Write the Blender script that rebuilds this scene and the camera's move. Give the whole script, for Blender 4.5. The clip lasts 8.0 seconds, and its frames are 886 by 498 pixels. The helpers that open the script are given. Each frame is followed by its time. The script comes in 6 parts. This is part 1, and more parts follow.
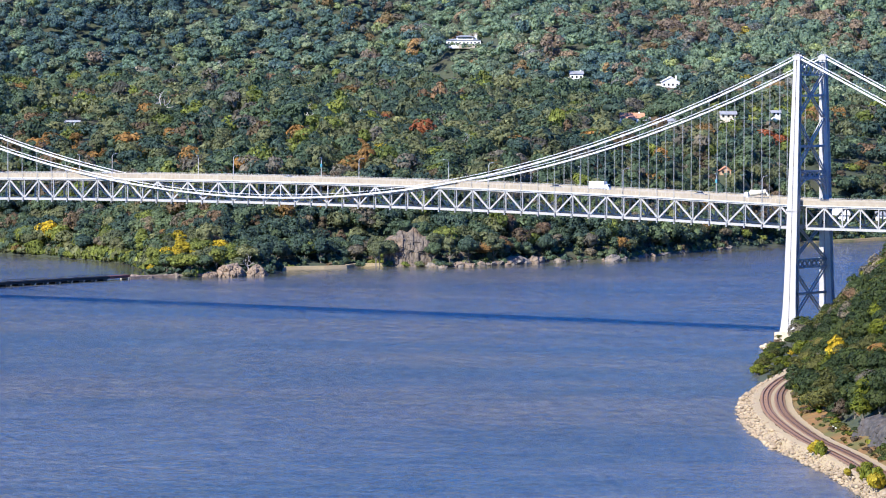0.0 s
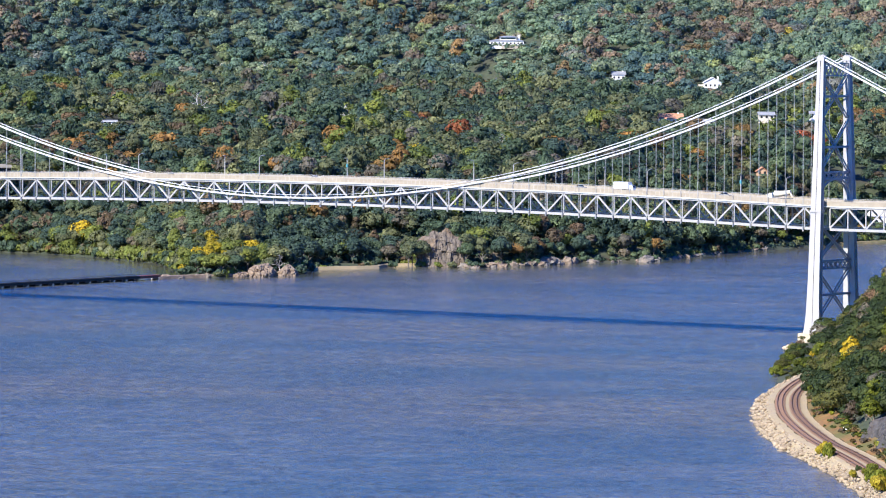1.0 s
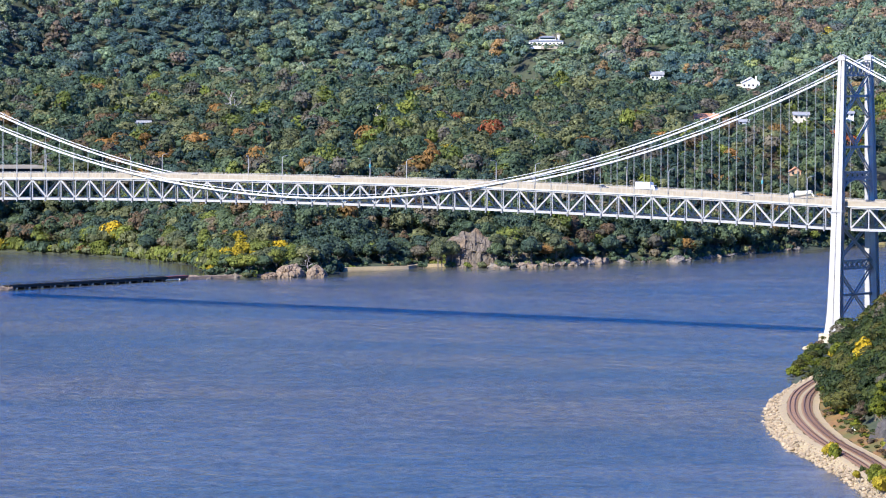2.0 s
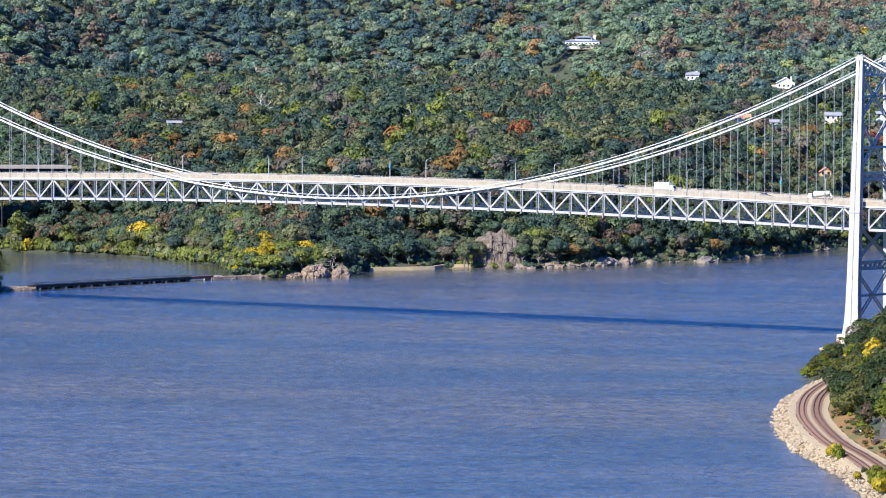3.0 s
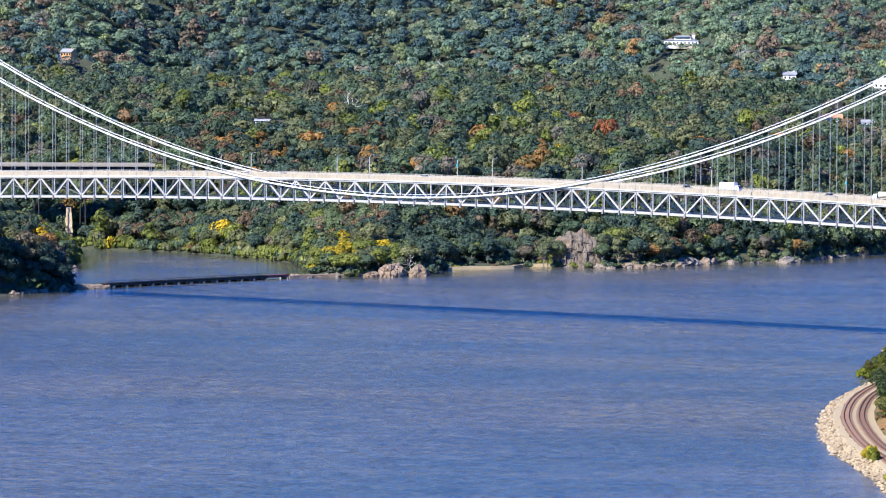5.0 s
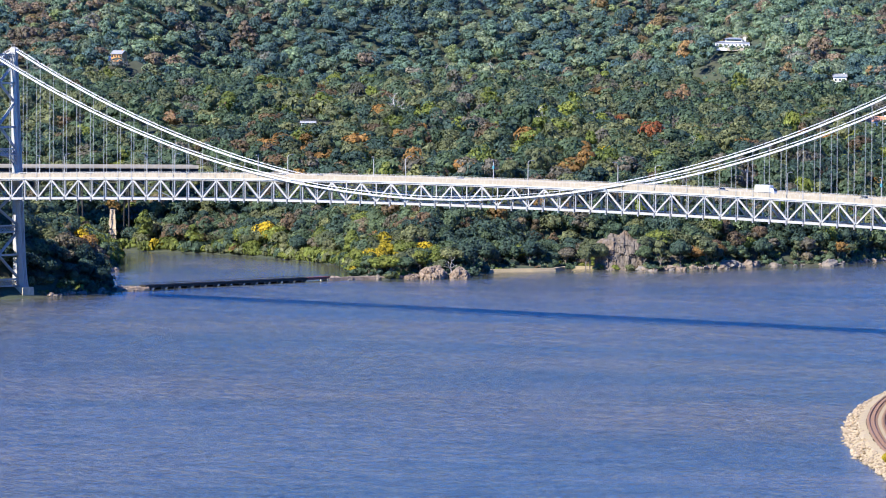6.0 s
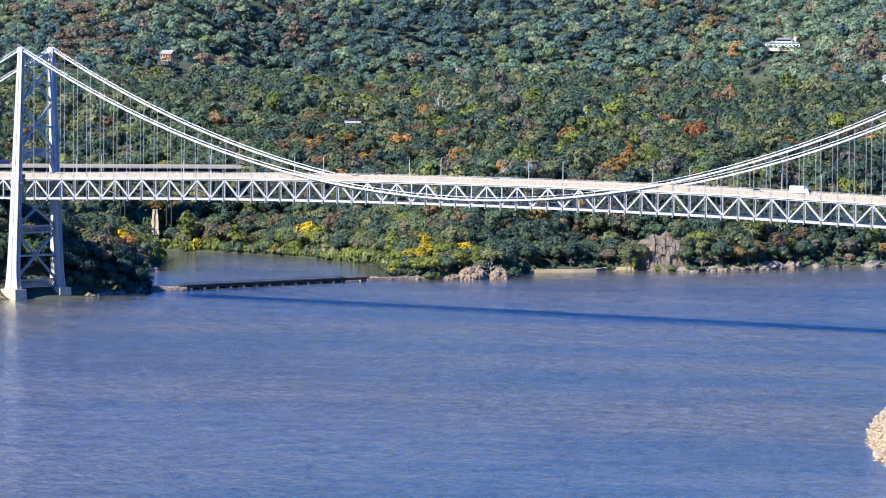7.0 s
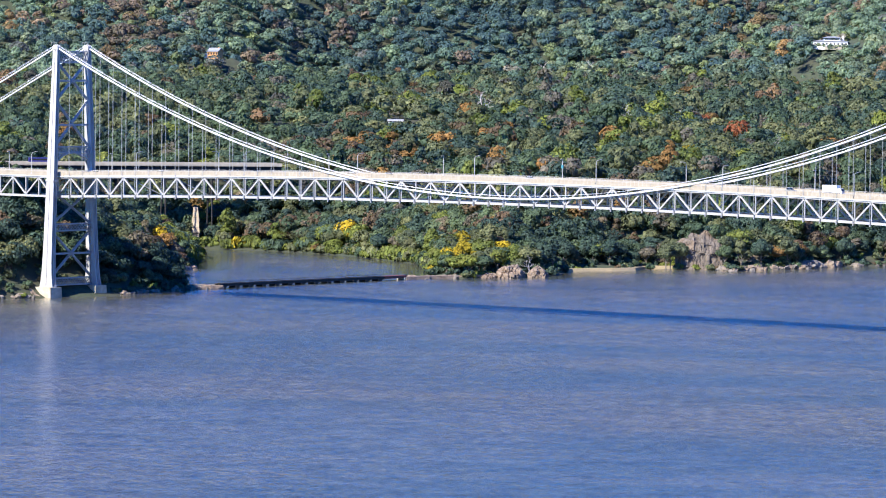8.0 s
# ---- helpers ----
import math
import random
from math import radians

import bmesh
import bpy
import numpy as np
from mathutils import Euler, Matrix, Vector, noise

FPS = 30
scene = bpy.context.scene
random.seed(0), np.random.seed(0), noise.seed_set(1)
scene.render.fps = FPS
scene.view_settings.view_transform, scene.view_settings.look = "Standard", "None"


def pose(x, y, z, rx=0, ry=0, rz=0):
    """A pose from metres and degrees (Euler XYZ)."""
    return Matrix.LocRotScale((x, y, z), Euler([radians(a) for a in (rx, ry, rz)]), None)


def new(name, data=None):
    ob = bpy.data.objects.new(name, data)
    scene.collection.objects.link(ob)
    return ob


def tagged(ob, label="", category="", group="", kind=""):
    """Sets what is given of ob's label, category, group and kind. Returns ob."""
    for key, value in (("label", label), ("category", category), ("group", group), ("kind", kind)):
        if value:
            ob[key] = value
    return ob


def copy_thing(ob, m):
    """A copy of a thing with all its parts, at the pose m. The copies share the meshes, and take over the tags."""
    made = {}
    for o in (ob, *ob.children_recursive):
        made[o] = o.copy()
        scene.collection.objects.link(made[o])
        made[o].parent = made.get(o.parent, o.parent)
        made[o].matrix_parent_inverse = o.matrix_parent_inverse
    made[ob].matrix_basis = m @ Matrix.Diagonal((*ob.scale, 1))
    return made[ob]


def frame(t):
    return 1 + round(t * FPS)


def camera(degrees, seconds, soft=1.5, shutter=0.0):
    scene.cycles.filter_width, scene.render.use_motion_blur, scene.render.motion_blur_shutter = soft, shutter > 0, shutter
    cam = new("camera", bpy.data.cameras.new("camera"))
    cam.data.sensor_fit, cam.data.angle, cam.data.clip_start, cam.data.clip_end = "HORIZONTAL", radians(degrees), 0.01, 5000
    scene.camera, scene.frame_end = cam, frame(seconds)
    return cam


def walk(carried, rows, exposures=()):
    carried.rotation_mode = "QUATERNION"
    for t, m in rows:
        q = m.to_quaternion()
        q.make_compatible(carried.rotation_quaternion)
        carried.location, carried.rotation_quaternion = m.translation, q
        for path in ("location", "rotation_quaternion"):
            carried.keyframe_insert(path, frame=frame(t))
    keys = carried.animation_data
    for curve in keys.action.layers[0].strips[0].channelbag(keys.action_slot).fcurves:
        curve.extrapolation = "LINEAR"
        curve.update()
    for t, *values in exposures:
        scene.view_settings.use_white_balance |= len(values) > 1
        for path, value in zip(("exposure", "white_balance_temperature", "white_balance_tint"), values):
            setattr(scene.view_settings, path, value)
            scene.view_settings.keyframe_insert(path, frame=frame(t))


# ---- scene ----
cam = camera(9.777, 8.0, 1.05)
# seconds, eye x y z, yaw, pitch, lean
PATH = [
    (0.0, 1238.44, -1683.09, 118.01, 34.5077, -2.4523, 0.207),
    (0.5, 1244.07, -1677.88, 117.96, 34.8565, -2.4499, 0.273),
    (1.0, 1249.56, -1672.68, 117.91, 35.2073, -2.4489, 0.281),
    (1.5, 1254.92, -1667.49, 117.87, 35.5467, -2.4474, 0.237),
    (3.0, 1270.15, -1651.98, 117.78, 36.4759, -2.4459, 0.221),
    (3.5, 1274.95, -1646.82, 117.78, 36.7992, -2.4450, 0.216),
    (4.0, 1279.61, -1641.66, 117.79, 37.1641, -2.4518, 0.267),
    (4.5, 1284.12, -1636.50, 117.82, 37.5704, -2.4640, 0.326),
    (6.0, 1296.79, -1621.01, 118.04, 38.7221, -2.4500, 0.398),
    (6.5, 1300.72, -1615.84, 118.16, 39.0953, -2.4487, 0.403),
    (7.0, 1304.50, -1610.66, 118.32, 39.4575, -2.4577, 0.451),
    (7.5, 1308.12, -1605.47, 118.51, 39.8157, -2.4730, 0.483),
    (8.0, 1311.60, -1600.26, 118.73, 40.1619, -2.4901, 0.525),
]
walk(cam, [(t, pose(x, y, z, 90 + p, 0, w) @ pose(0, 0, 0, 0, 0, r)) for t, x, y, z, w, p, r in PATH],
     exposures=[(0.0, 0.88, 6350, 10), (3.5, 0.91, 6350, 10), (8.0, 1.04, 6350, 10)])

# ---------------------------------------------------------------- sky and sun
SUN = Vector((0.078, 1.0, -0.78)).normalized()          # the way the sunlight goes
scene.view_settings.exposure = 0.8
world = bpy.data.worlds.new("sky")
scene.world = world
world.use_nodes = True
wn = world.node_tree.nodes
sky = wn.new("ShaderNodeTexSky")
sky.sky_type = "NISHITA"
sky.sun_disc = False
sky.sun_elevation = math.asin(-SUN.z)
sky.sun_rotation = math.atan2(-SUN.x, -SUN.y)
sky.air_density, sky.dust_density, sky.ozone_density = 1.0, 0.1, 3.0
wn["Background"].inputs["Strength"].default_value = 0.135
clear = wn.new("ShaderNodeHueSaturation")
clear.inputs["Hue"].default_value, clear.inputs["Saturation"].default_value = 0.505, 1.5
world.node_tree.links.new(sky.outputs[0], clear.inputs["Color"])
deep_air = wn.new("ShaderNodeMix")                       # very clear, deep blue autumn air
deep_air.data_type, deep_air.blend_type = "RGBA", "MULTIPLY"
deep_air.inputs[0].default_value = 1.0
deep_air.inputs[7].default_value = (0.12, 0.50, 1.0, 1)
world.node_tree.links.new(clear.outputs[0], deep_air.inputs[6])
world.node_tree.links.new(deep_air.outputs[2], wn["Background"].inputs["Color"])
sun = new("sun", bpy.data.lights.new("sun", "SUN"))
sun.data.energy, sun.data.angle, sun.data.color = 5.0, radians(0.53), (1.0, 0.94, 0.84)
sun.matrix_world = SUN.to_track_quat("-Z", "Y").to_matrix().to_4x4()


# ---------------------------------------------------------------- materials
def ramp(nt, source, stops):
    r = nt.nodes.new("ShaderNodeValToRGB")
    el = r.color_ramp.elements
    while len(el) < len(stops):
        el.new(0.5)
    for e, (p, c) in zip(el, stops):
        e.position, e.color = p, (*c, 1)
    nt.links.new(source, r.inputs[0])
    return r.outputs[0]


def noise_node(nt, scale, detail=3.0, rough=0.55, stretch=(1, 1, 1), coords="Position"):
    if coords == "Position":
        src = nt.nodes.new("ShaderNodeNewGeometry").outputs["Position"]
    else:
        src = nt.nodes.new("ShaderNodeTexCoord").outputs["Object"]
    mp = nt.nodes.new("ShaderNodeMapping")
    mp.inputs["Scale"].default_value = stretch
    nt.links.new(src, mp.inputs[0])
    n = nt.nodes.new("ShaderNodeTexNoise")
    n.inputs["Scale"].default_value, n.inputs["Detail"].default_value, n.inputs["Roughness"].default_value = scale, detail, rough
    nt.links.new(mp.outputs[0], n.inputs["Vector"])
    return n.outputs["Fac"]


def mix(nt, fac, a, b, mode="MIX"):
    m = nt.nodes.new("ShaderNodeMix")
    m.data_type, m.blend_type = "RGBA", mode
    for sock, v in ((m.inputs[0], fac), (m.inputs[6], a), (m.inputs[7], b)):
        if isinstance(v, bpy.types.NodeSocket):
            nt.links.new(v, sock)
        elif isinstance(v, (int, float)):
            sock.default_value = v
        else:
            sock.default_value = (*v, 1)
    return m.outputs[2]


def bump(nt, height, strength, distance):
    b = nt.nodes.new("ShaderNodeBump")
    b.inputs["Strength"].default_value, b.inputs["Distance"].default_value = strength, distance
    nt.links.new(height, b.inputs["Height"])
    return b.outputs["Normal"]


def material(name, dark, light, scale=1.0, rough=0.6, metal=0.0, coarse=0.12, stain=None, stain_amount=0.4,
             relief=0.3, relief_size=0.05, stretch=(1, 1, 1), coords="Position", spread=0.0, spec=0.5):
    """Two-scale noise colour between dark and light, an optional coarse stain, and a fine relief."""
    m = bpy.data.materials.new(name)
    m.use_nodes = True
    nt = m.node_tree
    b = nt.nodes["Principled BSDF"]
    fine = noise_node(nt, scale, 4, 0.6, stretch, coords)
    col = ramp(nt, fine, [(0.3, dark), (0.7, light)])
    if stain:
        big = noise_node(nt, scale * coarse, 3, 0.5, stretch, coords)
        fac = ramp(nt, big, [(0.45, (0, 0, 0)), (0.68, (stain_amount,) * 3)])
        col = mix(nt, fac, col, stain)
    if spread:
        info = nt.nodes.new("ShaderNodeObjectInfo")
        tone = ramp(nt, info.outputs["Random"], [(0, (1 - spread,) * 3), (1, (1 + spread,) * 3)])
        col = mix(nt, 1.0, col, tone, "MULTIPLY")
    nt.links.new(col, b.inputs["Base Color"])
    b.inputs["Roughness"].default_value, b.inputs["Metallic"].default_value = rough, metal
    b.inputs["Specular IOR Level"].default_value = spec
    if relief:
        nt.links.new(bump(nt, fine, relief, relief_size), b.inputs["Normal"])
    return m


M_STEEL = material("aluminium_grey_paint", (0.33, 0.33, 0.325), (0.43, 0.425, 0.41), 0.6, 0.5, 0.0, 0.3, (0.38, 0.35, 0.31), 0.35, 0.15, 0.02, spec=0.2)
M_TOWER = material("tower_paint", (0.37, 0.365, 0.355), (0.45, 0.44, 0.425), 0.35, 0.5, 0.0, 0.25, (0.43, 0.40, 0.36), 0.3, 0.2, 0.03, spec=0.2)
M_CABLE = material("cable_wrap_paint", (0.66, 0.66, 0.66), (0.80, 0.80, 0.79), 1.2, 0.5)
M_ROPE = material("galvanised_rope", (0.34, 0.36, 0.36), (0.46, 0.47, 0.46), 1.0, 0.5, 0.3)
M_CONCRETE = material("pale_concrete", (0.34, 0.30, 0.24), (0.47, 0.42, 0.34), 0.5, 0.85, 0, 0.2, (0.33, 0.29, 0.24), 0.5, 0.4, 0.05)
M_PARAPET = material("parapet_concrete", (0.30, 0.255, 0.19), (0.39, 0.34, 0.255), 0.5, 0.85, 0, 0.25, (0.33, 0.28, 0.21), 0.5, 0.4, 0.05)
M_ASPHALT = material("asphalt", (0.045, 0.045, 0.047), (0.075, 0.073, 0.07), 1.0, 0.9)
M_PIER = material("granite_pier", (0.42, 0.35, 0.25), (0.60, 0.51, 0.37), 0.4, 0.85, 0, 0.3, (0.16, 0.13, 0.09), 0.5, 0.6, 0.15)
M_ROCK = material("grey_gneiss", (0.07, 0.065, 0.06), (0.27, 0.24, 0.20), 0.55, 0.9, 0, 0.25, (0.30, 0.22, 0.15), 0.6, 1.0, 0.7, (1, 1, 0.5))
M_ROCK_DARK = material("dark_schist", (0.022, 0.022, 0.024), (0.10, 0.095, 0.09), 0.8, 0.85, 0, 0.3, (0.13, 0.09, 0.055), 0.4, 1.0, 0.5, (1, 1, 0.5))
M_ROCK_WARM = material("tan_granite_outcrop", (0.12, 0.085, 0.06), (0.36, 0.27, 0.19), 0.5, 0.9, 0, 0.25, (0.18, 0.15, 0.12), 0.5, 1.0, 0.6)
M_CLIFF = material("weathered_cliff", (0.06, 0.05, 0.04), (0.22, 0.18, 0.14), 0.6, 0.9, 0, 0.3, (0.24, 0.16, 0.09), 0.5, 1.0, 0.6, (1, 1, 0.35))
M_RIPRAP = material("pale_riprap_stone", (0.33, 0.25, 0.16), (0.52, 0.42, 0.28), 0.9, 0.9, 0, 0.2, (0.30, 0.26, 0.2), 0.4, 0.6, 0.15, spread=0.22)
M_BALLAST = material("crushed_stone_ballast", (0.31, 0.24, 0.13), (0.46, 0.365, 0.21), 2.2, 0.95, 0, 0.08, (0.30, 0.24, 0.19), 0.4, 0.8, 0.1)
M_BALLAST_RUST = material("rust_stained_ballast", (0.20, 0.115, 0.055), (0.32, 0.20, 0.105), 2.0, 0.95, 0, 0.1, (0.20, 0.12, 0.08), 0.5, 0.8, 0.1)
M_RAIL = material("rusty_rail_steel", (0.09, 0.05, 0.035), (0.17, 0.09, 0.06), 1.0, 0.55, 0.4)
M_TIE = material("weathered_tie", (0.17, 0.105, 0.075), (0.27, 0.165, 0.115), 3.0, 0.9, spread=0.2)
M_SOIL = material("brushy_forest_floor", (0.030, 0.042, 0.024), (0.068, 0.084, 0.044), 0.35, 0.95, 0, 0.1, (0.06, 0.05, 0.03), 0.7, 0.6, 0.4)
M_SAND = material("dry_grass_and_sand", (0.16, 0.12, 0.05), (0.30, 0.22, 0.11), 0.3, 0.95, 0, 0.2, (0.12, 0.14, 0.04), 0.6)
M_VERGE = material("dry_orange_grass", (0.17, 0.085, 0.025), (0.30, 0.165, 0.05), 0.35, 0.95, 0, 0.25, (0.09, 0.11, 0.025), 0.8)
M_DARK = material("black_girder_steel", (0.012, 0.012, 0.013), (0.03, 0.028, 0.026), 0.8, 0.7)
M_RUST = material("red_brown_girder", (0.13, 0.035, 0.025), (0.22, 0.07, 0.05), 0.8, 0.7)
M_WHITE = material("white_house_paint", (0.72, 0.72, 0.70), (0.82, 0.82, 0.80), 0.3, 0.6)
M_CREAM = material("cream_siding", (0.60, 0.52, 0.38), (0.72, 0.64, 0.50), 0.4, 0.7)
M_TAN = material("tan_brick_wall", (0.42, 0.26, 0.15), (0.55, 0.36, 0.22), 0.5, 0.8)
M_ORANGE = material("orange_cedar_wall", (0.50, 0.22, 0.07), (0.64, 0.32, 0.12), 0.5, 0.7)
M_ROOF = material("grey_shingle_roof", (0.20, 0.21, 0.23), (0.32, 0.33, 0.35), 0.5, 0.8)
M_ROOF_RED = material("terracotta_roof", (0.45, 0.20, 0.10), (0.58, 0.30, 0.18), 0.5, 0.8)
M_BARK = material("grey_bark", (0.10, 0.085, 0.065), (0.22, 0.19, 0.15), 1.5, 0.9)
M_BARE = material("bleached_dead_wood", (0.36, 0.33, 0.29), (0.55, 0.52, 0.47), 1.0, 0.9)
M_GLASS = material("dark_window_glass", (0.02, 0.025, 0.03), (0.04, 0.045, 0.05), 0.5, 0.08, relief=0)
M_CARWHITE = material("white_vehicle_paint", (0.76, 0.76, 0.75), (0.82, 0.82, 0.81), 0.8, 0.3, relief=0)
M_CARGREY = material("grey_vehicle_paint", (0.10, 0.11, 0.12), (0.14, 0.15, 0.16), 0.8, 0.3, relief=0)
M_CARSILVER = material("silver_vehicle_paint", (0.45, 0.46, 0.47), (0.55, 0.56, 0.57), 0.8, 0.3, relief=0)
M_CARBLUE = material("deep_blue_coach_paint", (0.03, 0.03, 0.16), (0.05, 0.05, 0.22), 0.8, 0.3, relief=0)
M_TYRE = material("tyre_rubber", (0.012, 0.012, 0.012), (0.025, 0.025, 0.025), 3.0, 0.9)
M_MIXER = material("cream_mixer_drum", (0.60, 0.55, 0.42), (0.70, 0.65, 0.52), 0.8, 0.5)
M_SIGNAL = material("signal_head_teal", (0.05, 0.24, 0.28), (0.08, 0.32, 0.36), 0.8, 0.5)
M_BUOY = material("white_marker_paint", (0.70, 0.72, 0.68), (0.80, 0.82, 0.78), 0.8, 0.6)


def foliage_material(name, dark, light, flecks, spread=0.2):
    """Leaves in sun: each spray its own tone, each tree its own tone, some light coming through."""
    m = bpy.data.materials.new(name)
    m.use_nodes = True
    nt = m.node_tree
    b = nt.nodes["Principled BSDF"]
    isl = nt.nodes.new("ShaderNodeNewGeometry").outputs["Random Per Island"]
    col = ramp(nt, isl, [(0, tuple(c * (1 - spread) for c in dark)), (0.5, tuple((a + c) / 2 for a, c in zip(dark, light))), (1, tuple(c * (1 + spread) for c in light))])
    mottle = noise_node(nt, 0.3, 3, 0.6)
    col = mix(nt, 1.0, col, ramp(nt, mottle, [(0.32, (0.74, 0.76, 0.80)), (0.68, (1.26, 1.24, 1.16))]), "MULTIPLY")
    patch = noise_node(nt, 0.09, 2, 0.5)
    col = mix(nt, ramp(nt, patch, [(0.5, (0, 0, 0)), (0.75, (0.45,) * 3)]), col, flecks)
    info = nt.nodes.new("ShaderNodeObjectInfo")
    tone = ramp(nt, info.outputs["Random"], [(0, (0.82, 0.85, 0.84)), (0.5, (1.0, 1.0, 1.0)), (1, (1.2, 1.12, 0.98))])
    col = mix(nt, 1.0, col, tone, "MULTIPLY")
    each = nt.nodes.new("ShaderNodeAttribute")          # each joined tree's own tone; 0 where a tree stands singly
    each.attribute_name = "tree_tone"
    tone = ramp(nt, each.outputs["Fac"], [(0, (1, 1, 1)), (0.02, (0.62, 0.66, 0.70)), (0.5, (1.0, 1.0, 1.0)), (1, (1.38, 1.30, 1.16))])
    col = mix(nt, 1.0, col, tone, "MULTIPLY")
    nt.links.new(col, b.inputs["Base Color"])
    b.inputs["Roughness"].default_value = 0.6
    b.inputs["Specular IOR Level"].default_value = 0.2
    thin = nt.nodes.new("ShaderNodeBsdfTranslucent")
    nt.links.new(mix(nt, 1.0, col, (1.0, 1.05, 0.6), "MULTIPLY"), thin.inputs["Color"])
    both = nt.nodes.new("ShaderNodeMixShader")
    both.inputs[0].default_value = 0.30
    nt.links.new(b.outputs[0], both.inputs[1])
    nt.links.new(thin.outputs[0], both.inputs[2])
    nt.links.new(both.outputs[0], nt.nodes["Material Output"].inputs["Surface"])
    return m


LEAF = {
    "deep": foliage_material("deep_green_leaves", (0.035, 0.064, 0.056), (0.067, 0.111, 0.087), (0.071, 0.109, 0.072)),
    "green": foliage_material("green_leaves", (0.061, 0.098, 0.060), (0.106, 0.155, 0.090), (0.122, 0.155, 0.085)),
    "olive": foliage_material("olive_leaves", (0.088, 0.111, 0.064), (0.145, 0.169, 0.093), (0.156, 0.154, 0.080)),
    "lime": foliage_material("yellow_green_leaves", (0.116, 0.147, 0.033), (0.204, 0.239, 0.057), (0.222, 0.212, 0.053)),
    "yellow": foliage_material("yellow_leaves", (0.270, 0.216, 0.019), (0.455, 0.356, 0.032), (0.248, 0.227, 0.032)),
    "orange": foliage_material("orange_leaves", (0.181, 0.108, 0.041), (0.280, 0.167, 0.063), (0.166, 0.135, 0.053)),
    "rust": foliage_material("rust_leaves", (0.130, 0.090, 0.058), (0.197, 0.136, 0.089), (0.124, 0.124, 0.064)),
    "red": foliage_material("red_leaves", (0.290, 0.086, 0.043), (0.435, 0.140, 0.059), (0.352, 0.162, 0.053)),
    "brown": foliage_material("brown_grey_twigs", (0.119, 0.108, 0.086), (0.181, 0.164, 0.131), (0.130, 0.129, 0.081)),
}
# the far hillside's oaks and maples, just turning, with haze put into their colour
LEAF_HAZY = {
    "deep": foliage_material("hazed_deep_leaves", (0.049, 0.094, 0.105), (0.093, 0.159, 0.162), (0.093, 0.156, 0.130)),
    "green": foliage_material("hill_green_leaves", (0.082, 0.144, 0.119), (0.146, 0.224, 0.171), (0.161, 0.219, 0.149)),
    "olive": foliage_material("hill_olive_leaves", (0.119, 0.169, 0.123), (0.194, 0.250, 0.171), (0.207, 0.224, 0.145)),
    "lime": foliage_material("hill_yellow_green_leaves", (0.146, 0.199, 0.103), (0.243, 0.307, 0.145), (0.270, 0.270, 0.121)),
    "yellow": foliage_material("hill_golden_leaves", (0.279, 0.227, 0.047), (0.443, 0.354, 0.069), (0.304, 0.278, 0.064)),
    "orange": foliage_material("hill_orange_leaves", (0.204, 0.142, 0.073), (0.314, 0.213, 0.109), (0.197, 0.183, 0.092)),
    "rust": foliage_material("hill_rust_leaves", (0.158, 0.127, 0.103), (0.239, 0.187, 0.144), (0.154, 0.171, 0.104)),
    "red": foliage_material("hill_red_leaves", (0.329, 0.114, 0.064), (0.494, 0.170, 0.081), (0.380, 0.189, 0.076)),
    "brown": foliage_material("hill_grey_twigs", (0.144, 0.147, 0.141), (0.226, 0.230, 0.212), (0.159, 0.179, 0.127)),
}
# the near slope: darker, richer green, with no distance haze put into the colour
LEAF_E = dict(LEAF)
LEAF_E["deep"] = foliage_material("near_deep_leaves", (0.020, 0.035, 0.014), (0.042, 0.065, 0.025), (0.047, 0.065, 0.025))
LEAF_E["green"] = foliage_material("near_green_leaves", (0.036, 0.054, 0.016), (0.069, 0.093, 0.026), (0.083, 0.096, 0.026))
LEAF_E["olive"] = foliage_material("near_olive_leaves", (0.058, 0.065, 0.020), (0.104, 0.109, 0.032), (0.111, 0.093, 0.031))
LEAF_E["lime"] = foliage_material("near_lime_leaves", (0.086, 0.113, 0.014), (0.172, 0.190, 0.022), (0.188, 0.163, 0.020))


